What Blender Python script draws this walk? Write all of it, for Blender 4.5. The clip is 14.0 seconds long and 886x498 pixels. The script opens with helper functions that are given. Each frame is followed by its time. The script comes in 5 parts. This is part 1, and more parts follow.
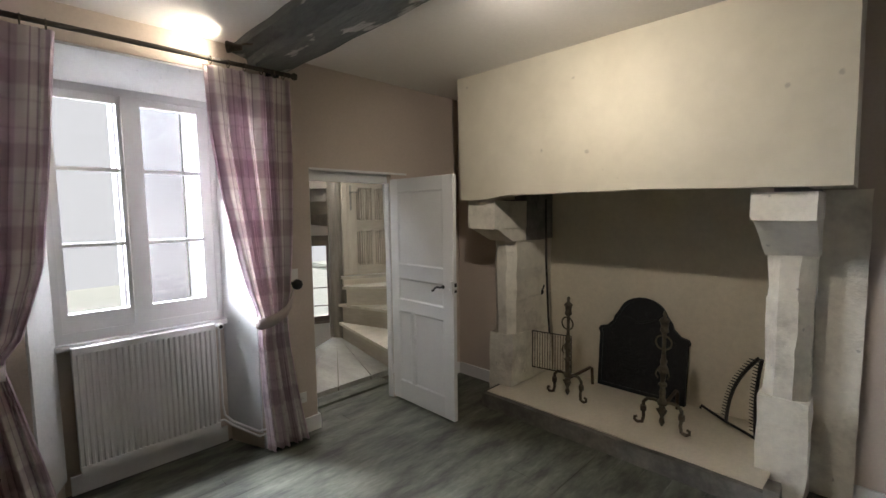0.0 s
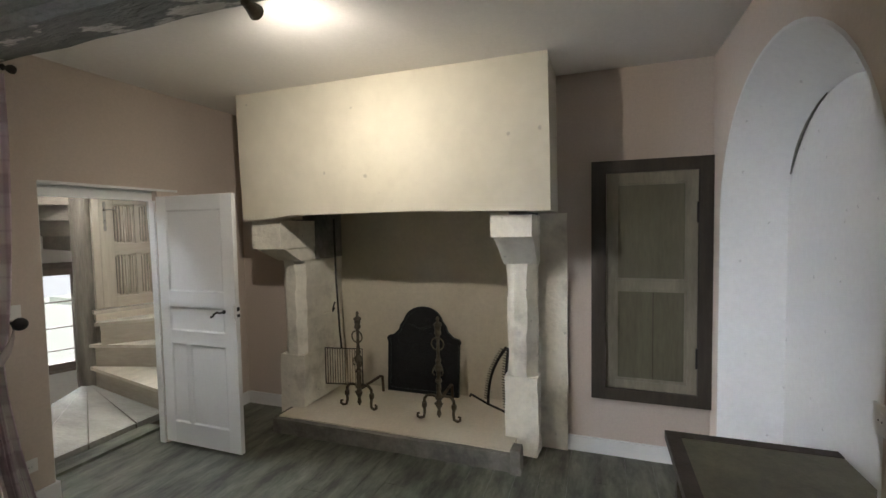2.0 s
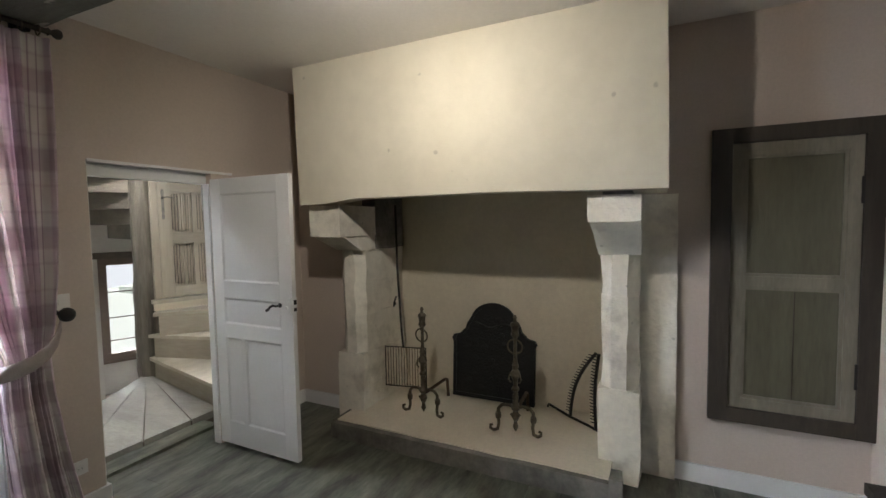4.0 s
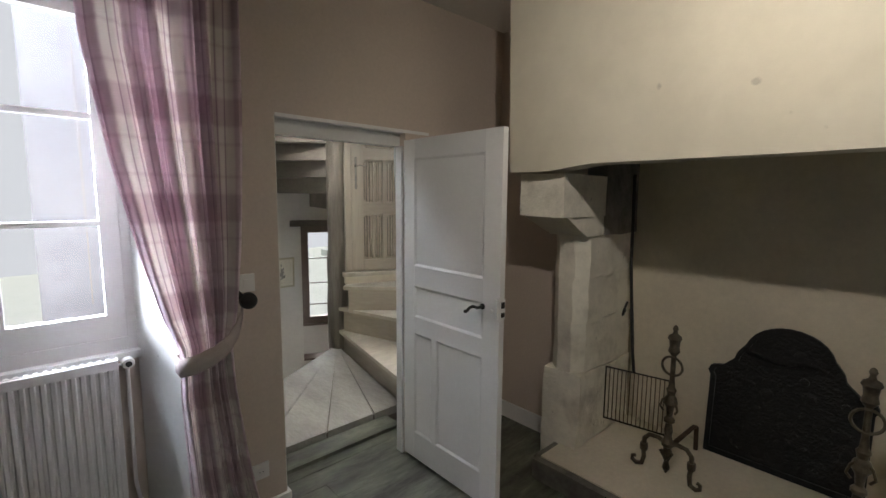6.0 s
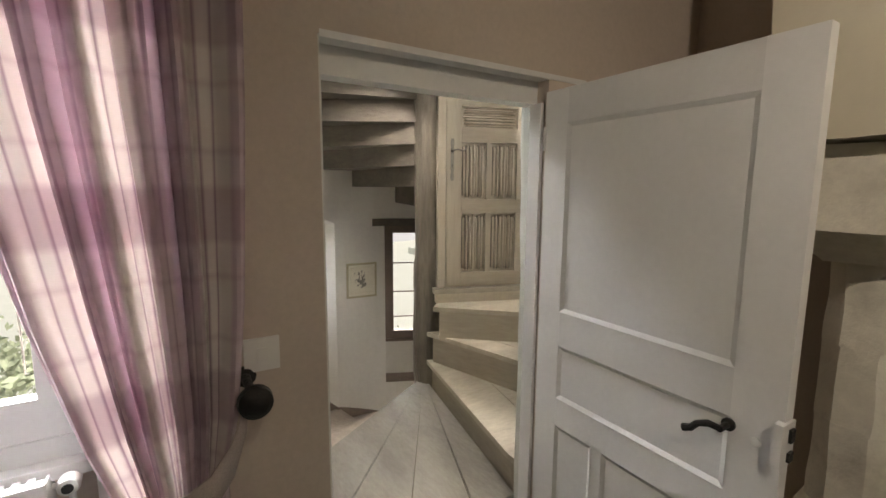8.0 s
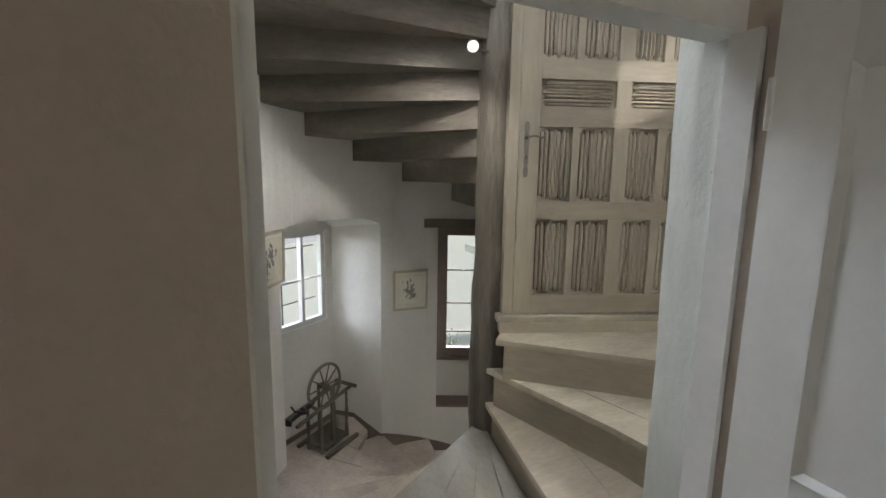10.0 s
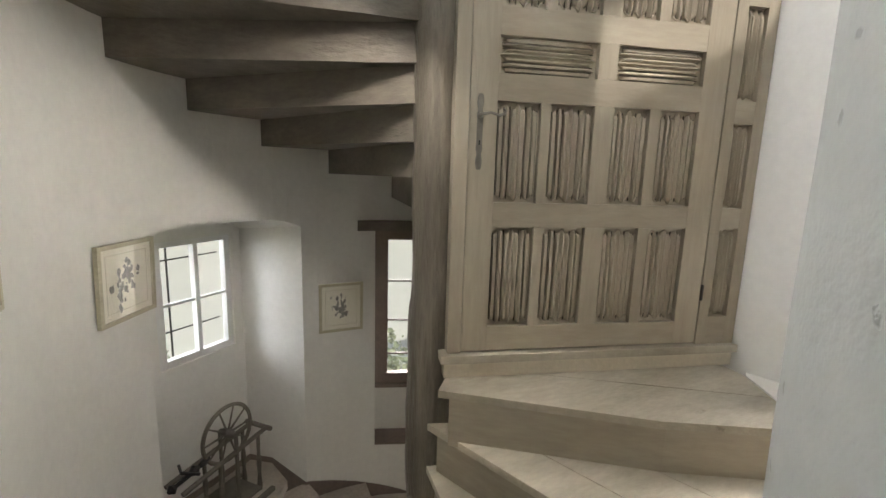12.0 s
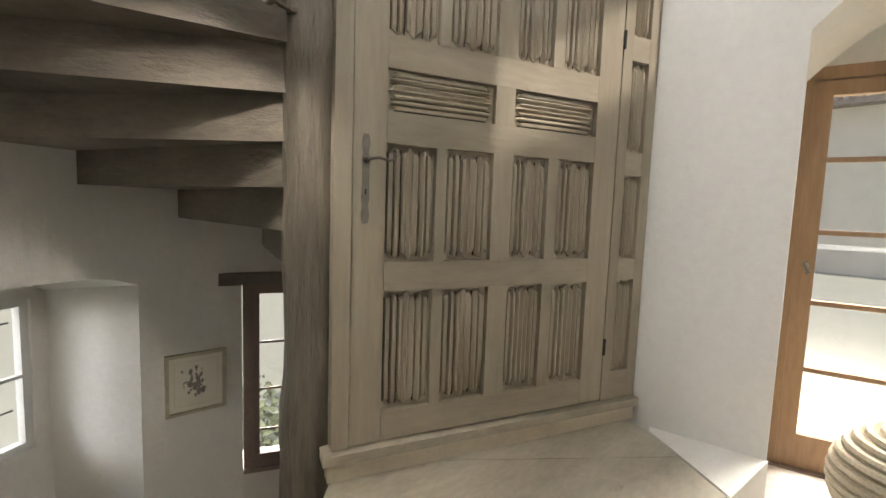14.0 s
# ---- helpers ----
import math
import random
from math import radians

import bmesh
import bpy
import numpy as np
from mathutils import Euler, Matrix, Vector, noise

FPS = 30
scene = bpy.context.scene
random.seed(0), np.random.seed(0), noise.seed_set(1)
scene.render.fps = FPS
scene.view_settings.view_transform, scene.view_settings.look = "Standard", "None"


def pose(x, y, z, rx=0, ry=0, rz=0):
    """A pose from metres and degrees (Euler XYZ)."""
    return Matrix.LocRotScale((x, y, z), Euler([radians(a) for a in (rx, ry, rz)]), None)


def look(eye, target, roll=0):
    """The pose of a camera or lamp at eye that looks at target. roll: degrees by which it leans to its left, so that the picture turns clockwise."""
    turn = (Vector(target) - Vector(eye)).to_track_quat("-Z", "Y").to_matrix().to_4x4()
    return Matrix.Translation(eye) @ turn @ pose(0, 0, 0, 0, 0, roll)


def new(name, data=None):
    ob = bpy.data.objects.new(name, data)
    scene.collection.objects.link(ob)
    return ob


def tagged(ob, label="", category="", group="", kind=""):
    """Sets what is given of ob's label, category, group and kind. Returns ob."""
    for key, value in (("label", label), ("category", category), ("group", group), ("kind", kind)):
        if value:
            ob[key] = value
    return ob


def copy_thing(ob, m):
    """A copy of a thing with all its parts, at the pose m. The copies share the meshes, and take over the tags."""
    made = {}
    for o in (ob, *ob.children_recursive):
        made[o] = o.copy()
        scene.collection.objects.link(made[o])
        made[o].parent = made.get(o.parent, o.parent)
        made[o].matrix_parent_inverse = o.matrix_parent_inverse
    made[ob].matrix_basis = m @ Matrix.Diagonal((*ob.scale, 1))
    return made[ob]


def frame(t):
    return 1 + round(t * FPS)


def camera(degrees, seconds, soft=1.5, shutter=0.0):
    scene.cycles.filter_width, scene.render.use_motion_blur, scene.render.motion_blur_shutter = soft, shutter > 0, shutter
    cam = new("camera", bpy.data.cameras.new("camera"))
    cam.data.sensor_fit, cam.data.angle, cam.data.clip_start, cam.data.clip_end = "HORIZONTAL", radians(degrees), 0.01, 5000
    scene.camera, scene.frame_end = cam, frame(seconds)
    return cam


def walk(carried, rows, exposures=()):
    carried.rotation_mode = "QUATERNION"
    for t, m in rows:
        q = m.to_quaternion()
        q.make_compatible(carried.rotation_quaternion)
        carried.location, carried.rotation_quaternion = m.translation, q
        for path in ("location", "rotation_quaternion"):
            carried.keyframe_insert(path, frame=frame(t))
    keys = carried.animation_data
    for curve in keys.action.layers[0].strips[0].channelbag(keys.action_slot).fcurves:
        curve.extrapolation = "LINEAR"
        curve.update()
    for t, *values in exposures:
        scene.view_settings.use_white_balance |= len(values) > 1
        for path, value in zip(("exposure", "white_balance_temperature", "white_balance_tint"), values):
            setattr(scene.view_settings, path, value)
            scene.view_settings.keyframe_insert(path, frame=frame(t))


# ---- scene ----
cam = camera(90.1, 14.0)
PATH = [
    (0, (0.238, 0.07, 1.708), (1.653, 1.473, 1.535), -0.7),
    (0.5, (0.213, -0.023, 1.707), (1.771, 1.22, 1.551), -1.0),
    (1, (0.185, -0.086, 1.713), (1.926, 0.888, 1.565), -0.8),
    (1.5, (0.177, -0.106, 1.725), (1.996, 0.715, 1.593), -0.9),
    (2, (0.173, -0.13, 1.715), (2.054, 0.542, 1.612), -1.0),
    (2.2, (0.171, -0.125, 1.697), (2.074, 0.486, 1.609), -1.0),
    (4.3, (0.616, 0.317, 1.647), (2.339, 1.323, 1.506), -1.0),
    (4.5, (0.691, 0.373, 1.655), (2.327, 1.514, 1.511), -0.4),
    (5, (0.844, 0.534, 1.662), (2.313, 1.877, 1.467), -0.4),
    (5.5, (0.963, 0.791, 1.647), (2.366, 2.201, 1.442), -0.0),
    (6, (1.056, 1.041, 1.656), (2.407, 2.497, 1.421), 0.5),
    (6.5, (1.229, 1.286, 1.648), (2.439, 2.859, 1.398), 0.4),
    (7, (1.355, 1.508, 1.654), (2.441, 3.169, 1.401), 0.6),
    (7.5, (1.47, 1.811, 1.653), (2.517, 3.495, 1.391), 0.4),
    (8, (1.591, 2.026, 1.656), (2.633, 3.712, 1.39), 0.4),
    (8.2, (1.629, 2.108, 1.662), (2.642, 3.811, 1.388), 0.0),
    (10.3, (2.033, 2.801, 1.706), (2.814, 4.615, 1.393), 0.9),
    (10.5, (2.112, 2.863, 1.686), (2.87, 4.687, 1.374), 0.8),
    (11, (2.247, 3.043, 1.693), (2.994, 4.868, 1.362), 0.9),
    (11.5, (2.312, 3.149, 1.711), (3.088, 4.961, 1.372), 1.0),
    (12, (2.369, 3.306, 1.701), (3.35, 5.016, 1.367), 1.7),
    (12.5, (2.413, 3.434, 1.694), (3.568, 5.034, 1.368), 1.2),
    (13, (2.471, 3.51, 1.711), (3.71, 5.051, 1.406), 1.7),
    (13.5, (2.537, 3.54, 1.75), (3.807, 5.067, 1.514), 1.8),
    (14, (2.559, 3.593, 1.789), (3.948, 5.02, 1.607), 2.0),
]
LIGHTNESS = [(0, 0.9, 6450, 12), (1, 0.95, 6350, 11), (2, 1.25, 6300, 10), (2.2, 1.25, 6300, 10), (4.3, 1.06, 6200, 10), (5, 0.86, 6200, 10), (6.5, 0.81, 6300, 12), (7.2, 0.86, 6500, 13), (8, 1.01, 7100, 13), (8.2, 1.01, 7100, 13), (10.3, 0.58, 6250, 9), (11.5, 0.66, 6450, 10), (12.5, 0.68, 6950, 10), (14, 0.48, 7050, 11)]
walk(cam, [(t, look(eye, target, roll)) for t, eye, target, roll in PATH], LIGHTNESS)

# ---- world, sun, lamps ----
world = bpy.data.worlds.new("world")
scene.world = world
world.use_nodes = True
wn = world.node_tree
sky = wn.nodes.new("ShaderNodeTexSky")
sky.sky_type, sky.sun_disc = "NISHITA", False
sky.sun_elevation, sky.sun_rotation = radians(56), radians(182)
wn.nodes["Background"].inputs["Strength"].default_value = 0.10
wn.links.new(sky.outputs["Color"], wn.nodes["Background"].inputs["Color"])



def lamp(name, kind, m, power, colour=(1, 1, 1), **kw):
    data = bpy.data.lights.new(name, kind)
    data.energy, data.color = power, colour
    for key, value in kw.items():
        if key == "size":
            if kind == "AREA":
                data.shape, data.size, data.size_y = "RECTANGLE", value[0], value[1]
            elif kind == "SUN":
                data.angle = value
            else:
                data.shadow_soft_size = value
        elif key == "spread":
            data.spread = radians(value)
        elif key == "cone":
            data.spot_size, data.spot_blend = radians(value[0]), value[1]
    ob = new(name, data)
    ob.matrix_world = m
    return ob


lamp("sun", "SUN", look((-0.5, -15, 22), (0, 0, 0)), 2.6, (1, 0.96, 0.9), size=radians(1.5))
# skylight: bright panels of sky outside the openings
lamp("sky_window", "AREA", look((-1.95, 6.3, 2.6), (0.9, 3.4, 1.75)), 720, (0.84, 0.90, 1.0), size=(3.6, 3.0), spread=95)
lamp("sky_window_high", "AREA", look((0.9, 5.1, 4.5), (0.9, 2.6, 1.0)), 2300, (0.84, 0.90, 1.0), size=(2.4, 1.8))
lamp("sky_stair_window", "AREA", look((2.75, 8.2, 2.5), (2.40, 6.70, 0.75)), 80, (0.95, 0.97, 1.0), size=(1.2, 1.7))
lamp("sky_slit", "AREA", look((4.25, 7.9, 2.5), (3.75, 6.5, 0.65)), 480, (0.96, 0.98, 1.0), size=(0.9, 1.9))
lamp("sky_entrance", "AREA", look((6.6, 3.5, 3.55), (4.4, 3.85, 1.3)), 450, (1.0, 0.99, 0.96), size=(1.3, 1.3))
# added fill lamp over the doorway; no opening is known there
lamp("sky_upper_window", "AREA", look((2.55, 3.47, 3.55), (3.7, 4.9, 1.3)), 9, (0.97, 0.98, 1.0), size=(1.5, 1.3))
# the lit spots on the beam and the newel
lamp("spot_hood", "SPOT", look((1.785, 1.29, 2.665), (3.4, 1.40, 1.35)), 33, (1.0, 0.91, 0.78), size=0.035, cone=(174, 1.0))
lamp("spot_hood_beam", "SPOT", look((1.795, 1.29, 2.66), (3.07, 1.35, 2.36)), 8, (1.0, 0.91, 0.76), size=0.03, cone=(46, 1.0))
lamp("spot_window", "SPOT", look((1.29, 2.96, 2.71), (0.9, 3.1, 2.76)), 8, (1.0, 0.89, 0.72), size=0.03, cone=(165, 0.8))
lamp("spot_stair", "SPOT", look((3.10, 4.945, 2.42), (2.2, 5.5, 0.0)), 36, (1.0, 0.96, 0.90), size=0.035, cone=(136, 0.9))


# ---- materials ----
def material(name, colour, rough=0.6, metal=0.0, second=None, big=1.5, fine=40.0, mix=0.5, bump=0.15, fine_amount=0.12, depth=0.004, stretch=(1, 1, 1), edge=(0.36, 0.66), pits=0.0):
    m = bpy.data.materials.new(name)
    m.use_nodes = True
    nt = m.node_tree
    bs = nt.nodes["Principled BSDF"]
    bs.inputs["Roughness"].default_value, bs.inputs["Metallic"].default_value = rough, metal
    tc = nt.nodes.new("ShaderNodeNewGeometry")
    mp = nt.nodes.new("ShaderNodeMapping")
    mp.inputs["Scale"].default_value = stretch
    nt.links.new(tc.outputs["Position"], mp.inputs["Vector"])
    n1, n2 = nt.nodes.new("ShaderNodeTexNoise"), nt.nodes.new("ShaderNodeTexNoise")
    for n, s, d in ((n1, big, 6), (n2, fine, 4)):
        n.inputs["Scale"].default_value, n.inputs["Detail"].default_value = s, d
        n.inputs["Roughness"].default_value = 0.62
        nt.links.new(mp.outputs["Vector"], n.inputs["Vector"])
    ramp = nt.nodes.new("ShaderNodeMapRange")
    ramp.inputs[1].default_value, ramp.inputs[2].default_value = edge
    nt.links.new(n1.outputs["Fac"], ramp.inputs[0])
    mx = nt.nodes.new("ShaderNodeMix")
    mx.data_type = "RGBA"
    second = second or tuple(c * 0.8 for c in colour)
    mx.inputs["A"].default_value, mx.inputs["B"].default_value = (*colour, 1), (*[a * (1 - mix) + b * mix for a, b in zip(colour, second)], 1)
    nt.links.new(ramp.outputs[0], mx.inputs["Factor"])
    vary = nt.nodes.new("ShaderNodeMapRange")
    vary.inputs[1].default_value, vary.inputs[2].default_value = 0.3, 0.7
    vary.inputs[3].default_value, vary.inputs[4].default_value = 1 - fine_amount, 1 + fine_amount
    nt.links.new(n2.outputs["Fac"], vary.inputs[0])
    info = nt.nodes.new("ShaderNodeObjectInfo")
    v2 = nt.nodes.new("ShaderNodeMapRange")
    v2.inputs[3].default_value, v2.inputs[4].default_value = 0.94, 1.06
    nt.links.new(info.outputs["Random"], v2.inputs[0])
    mul = nt.nodes.new("ShaderNodeMath")
    mul.operation = "MULTIPLY"
    nt.links.new(vary.outputs[0], mul.inputs[0])
    nt.links.new(v2.outputs[0], mul.inputs[1])
    hsv = nt.nodes.new("ShaderNodeHueSaturation")
    nt.links.new(mul.outputs[0], hsv.inputs["Value"])
    nt.links.new(mx.outputs["Result"], hsv.inputs["Color"])
    nt.links.new(hsv.outputs["Color"], bs.inputs["Base Color"])
    rr = nt.nodes.new("ShaderNodeMapRange")
    rr.inputs[3].default_value, rr.inputs[4].default_value = max(rough - 0.12, 0.03), min(rough + 0.12, 1)
    nt.links.new(n1.outputs["Fac"], rr.inputs[0])
    nt.links.new(rr.outputs[0], bs.inputs["Roughness"])
    holes = None
    if pits:
        # scattered small chips and nail holes
        vo = nt.nodes.new("ShaderNodeTexVoronoi")
        vo.inputs["Scale"].default_value = pits
        wob = nt.nodes.new("ShaderNodeVectorMath")
        wob.operation = "MULTIPLY_ADD"
        wob.inputs[1].default_value = (0.05, 0.05, 0.05)
        nt.links.new(n2.outputs["Color"], wob.inputs[0])
        nt.links.new(mp.outputs["Vector"], wob.inputs[2])
        nt.links.new(wob.outputs[0], vo.inputs["Vector"])
        holes = nt.nodes.new("ShaderNodeMapRange")
        holes.inputs[1].default_value, holes.inputs[2].default_value = 0.045, 0.085
        holes.inputs[3].default_value, holes.inputs[4].default_value = 0.0, 1.0
        nt.links.new(vo.outputs["Distance"], holes.inputs[0])
        dk = nt.nodes.new("ShaderNodeMapRange")
        dk.inputs[3].default_value, dk.inputs[4].default_value = 0.74, 1.0
        nt.links.new(holes.outputs[0], dk.inputs[0])
        m3 = nt.nodes.new("ShaderNodeMath")
        m3.operation = "MULTIPLY"
        nt.links.new(mul.outputs[0], m3.inputs[0])
        nt.links.new(dk.outputs[0], m3.inputs[1])
        nt.links.new(m3.outputs[0], hsv.inputs["Value"])
    if bump:
        add = nt.nodes.new("ShaderNodeMath")
        add.operation = "ADD"
        nt.links.new(n1.outputs["Fac"], add.inputs[0])
        nt.links.new(n2.outputs["Fac"], add.inputs[1])
        if holes:
            ad2 = nt.nodes.new("ShaderNodeMath")
            ad2.operation = "MULTIPLY_ADD"
            ad2.inputs[1].default_value = 1.5
            nt.links.new(holes.outputs[0], ad2.inputs[0])
            nt.links.new(add.outputs[0], ad2.inputs[2])
            add = ad2
        bp = nt.nodes.new("ShaderNodeBump")
        bp.inputs["Strength"].default_value, bp.inputs["Distance"].default_value = bump, depth * 4
        nt.links.new(add.outputs[0], bp.inputs["Height"])
        nt.links.new(bp.outputs["Normal"], bs.inputs["Normal"])
    return m


def glow(name, colour, power):
    m = bpy.data.materials.new(name)
    m.use_nodes = True
    nt = m.node_tree
    bs = nt.nodes["Principled BSDF"]
    bs.inputs["Base Color"].default_value = (0, 0, 0, 1)
    bs.inputs["Emission Color"].default_value, bs.inputs["Emission Strength"].default_value = (*colour, 1), power
    return m


def glass(name, tint=(1, 1, 1)):
    m = bpy.data.materials.new(name)
    m.use_nodes = True
    nt = m.node_tree
    nt.nodes.remove(nt.nodes["Principled BSDF"])
    tr, gl, mix, fr = (nt.nodes.new("ShaderNode" + n) for n in ("BsdfTransparent", "BsdfGlossy", "MixShader", "LayerWeight"))
    tr.inputs["Color"].default_value, gl.inputs["Roughness"].default_value = (*tint, 1), 0.02
    pw = nt.nodes.new("ShaderNodeMath")
    pw.operation, pw.inputs[1].default_value = "POWER", 4.0
    ad = nt.nodes.new("ShaderNodeMath")
    ad.operation, ad.inputs[1].default_value, ad.inputs[2].default_value = "MULTIPLY_ADD", 0.5, 0.03
    nt.links.new(fr.outputs["Facing"], pw.inputs[0])
    nt.links.new(pw.outputs[0], ad.inputs[0])
    nt.links.new(ad.outputs[0], mix.inputs[0])
    nt.links.new(tr.outputs[0], mix.inputs[1])
    nt.links.new(gl.outputs[0], mix.inputs[2])
    nt.links.new(mix.outputs[0], nt.nodes["Material Output"].inputs["Surface"])
    return m


M_WALL = material("beige_plaster", (0.57, 0.485, 0.415), 0.85, second=(0.52, 0.44, 0.375), big=0.9, fine=60, bump=0.08, fine_amount=0.04)
M_CEIL = material("ceiling_plaster", (0.80, 0.765, 0.72), 0.85, second=(0.75, 0.715, 0.67), big=0.8, fine=50, bump=0.06, fine_amount=0.03)
M_HOOD = material("cream_lime_render", (0.67, 0.62, 0.50), 0.9, second=(0.60, 0.55, 0.435), big=1.6, fine=9, mix=0.7, bump=0.14, fine_amount=0.03, depth=0.004, pits=5.0)
M_SOOT = material("firebox_plaster", (0.60, 0.54, 0.42), 0.9, second=(0.50, 0.45, 0.35), big=2.0, fine=30, bump=0.2, fine_amount=0.05)
M_COL = material("limewashed_stone", (0.82, 0.775, 0.67), 0.9, second=(0.50, 0.455, 0.375), big=3.2, fine=18, mix=0.75, bump=0.35, fine_amount=0.06, depth=0.007, edge=(0.53, 0.70), pits=8.0)
M_SOOTSTONE = material("sooty_stone", (0.30, 0.28, 0.25), 0.9, second=(0.10, 0.095, 0.09), big=4, fine=25, mix=0.9, bump=0.5, fine_amount=0.15, depth=0.008)
M_HEARTH = material("hearth_limestone", (0.62, 0.56, 0.45), 0.8, second=(0.54, 0.48, 0.38), big=3, fine=40, bump=0.2, fine_amount=0.05)
M_HEARTHEDGE = material("hearth_edge_stone", (0.21, 0.195, 0.165), 0.8, second=(0.08, 0.075, 0.065), big=5, fine=30, mix=0.8, bump=0.4)
M_FLOOR = material("worn_floor_paint", (0.165, 0.168, 0.128), 0.45, second=(0.036, 0.037, 0.027), big=2.6, fine=16, mix=1.0, bump=0.25, fine_amount=0.22, stretch=(0.75, 2.4, 1), edge=(0.34, 0.64))
M_JOINT = material("floor_joint", (0.10, 0.095, 0.085), 0.9)
M_WHITE = material("white_paint", (0.74, 0.735, 0.72), 0.45, second=(0.68, 0.675, 0.66), big=3, fine=50, bump=0.05, fine_amount=0.02)
M_REVEAL = material("white_limewash", (0.66, 0.655, 0.645), 0.85, second=(0.62, 0.61, 0.59), big=1.6, fine=30, bump=0.2, fine_amount=0.03, pits=9.0)
# doorway side: pits, plus its shade put into a greyer limewash colour
M_JAMB = material("shaded_pitted_limewash", (0.45, 0.45, 0.405), 0.85, second=(0.36, 0.355, 0.32), big=2.2, fine=16, bump=0.25, fine_amount=0.04, pits=11.0)
M_TOWER = material("tower_plaster", (0.77, 0.755, 0.71), 0.9, second=(0.72, 0.70, 0.655), big=1.2, fine=24, bump=0.18, fine_amount=0.03)
M_RAD = material("radiator_enamel", (0.76, 0.74, 0.73), 0.35, bump=0.0, fine_amount=0.01, mix=0.2)
M_IRON = material("black_iron", (0.022, 0.021, 0.02), 0.5, metal=0.6, second=(0.05, 0.045, 0.04), big=9, fine=60, bump=0.3)
M_FIREBACK = material("cast_iron", (0.012, 0.012, 0.013), 0.55, metal=0.4, second=(0.025, 0.025, 0.026), big=12, fine=55, bump=0.6, depth=0.006)
M_BRASS = material("tarnished_bronze", (0.16, 0.135, 0.095), 0.5, metal=0.75, second=(0.06, 0.05, 0.04), big=14, fine=70, mix=0.8, bump=0.3)
M_RUST = material("rusty_wrought_iron", (0.10, 0.065, 0.04), 0.7, metal=0.5, second=(0.04, 0.03, 0.022), big=10, fine=70, bump=0.4)
M_BEAM = material("painted_grey_beam", (0.13, 0.13, 0.115), 0.8, second=(0.50, 0.47, 0.41), big=9, fine=30, mix=0.9, edge=(0.56, 0.60), bump=0.6, fine_amount=0.2, depth=0.008, stretch=(1, 0.25, 1))
M_OAK = material("limed_oak", (0.375, 0.33, 0.258), 0.55, second=(0.27, 0.23, 0.175), big=3, fine=45, mix=0.8, bump=0.12, fine_amount=0.07, stretch=(1, 1, 0.12))
M_OAKH = material("limed_oak_rail", (0.385, 0.338, 0.265), 0.55, second=(0.28, 0.238, 0.182), big=3, fine=45, mix=0.8, bump=0.12, fine_amount=0.07, stretch=(0.2, 0.2, 1))
M_DARKOAK = material("dark_panel_oak", (0.055, 0.042, 0.03), 0.65, second=(0.026, 0.020, 0.014), big=6, fine=50, mix=0.8, bump=0.25, stretch=(1, 1, 0.15))
M_OLIVE2 = material("olive_moulding", (0.23, 0.205, 0.155), 0.55, second=(0.13, 0.115, 0.085), big=6, fine=50, mix=0.8, bump=0.2, stretch=(1, 1, 0.2))
M_OLIVE = material("olive_panel", (0.125, 0.115, 0.072), 0.6, second=(0.085, 0.078, 0.05), big=5, fine=50, mix=0.8, bump=0.2, stretch=(1, 1, 0.15))
M_STAIR = material("old_stair_oak", (0.17, 0.145, 0.116), 0.6, second=(0.09, 0.076, 0.06), big=4, fine=45, mix=0.9, bump=0.35, fine_amount=0.15, stretch=(0.35, 0.35, 1))
M_NEWEL = material("newel_oak", (0.23, 0.20, 0.16), 0.30, second=(0.10, 0.086, 0.068), big=6, fine=50, mix=0.9, bump=0.5, fine_amount=0.15, depth=0.008, stretch=(1, 1, 0.12))
M_TREAD = material("worn_tread_oak", (0.52, 0.47, 0.385), 0.55, second=(0.33, 0.295, 0.23), big=3, fine=40, mix=0.9, bump=0.25, fine_amount=0.08, stretch=(0.4, 1, 1), pits=5.0)
M_LOWER = material("lower_step_wood", (0.50, 0.435, 0.375), 0.6, second=(0.34, 0.285, 0.24), big=4, fine=40, mix=0.8, bump=0.3, fine_amount=0.12)
M_BOARD = material("grey_landing_boards", (0.34, 0.325, 0.285), 0.42, second=(0.22, 0.21, 0.185), big=3, fine=45, mix=0.9, bump=0.25, fine_amount=0.1, stretch=(1.2, 0.4, 1))
M_BROWN = material("brown_window_paint", (0.20, 0.15, 0.125), 0.5, second=(0.14, 0.105, 0.09), big=6, fine=40)
M_TEAK = material("orange_brown_oak", (0.36, 0.23, 0.13), 0.5, second=(0.27, 0.165, 0.09), big=5, fine=50, mix=0.7, bump=0.15, stretch=(1, 1, 0.15))
M_ALCOVE = material("pale_stone_floor", (0.58, 0.53, 0.49), 0.6, second=(0.5, 0.455, 0.42), big=3, fine=30)
M_WICKER = material("pale_wicker", (0.50, 0.43, 0.32), 0.75, second=(0.38, 0.32, 0.23), big=20, fine=90, bump=0.5, fine_amount=0.15)
M_FRAME = material("pale_gilt_frame", (0.52, 0.48, 0.34), 0.5, second=(0.42, 0.38, 0.27), big=8, fine=60)
M_PAPER = material("print_paper", (0.80, 0.77, 0.66), 0.9, bump=0.0, fine_amount=0.02, mix=0.3)
M_INK = material("print_ink", (0.30, 0.29, 0.26), 0.9, second=(0.13, 0.125, 0.115), big=20, fine=80, bump=0.0, fine_amount=0.3)
M_PLASTIC = material("white_plastic", (0.72, 0.71, 0.68), 0.4, bump=0.0, fine_amount=0.01, mix=0.1)
M_BLACK = material("black_slot", (0.02, 0.02, 0.02), 0.6, bump=0.0)
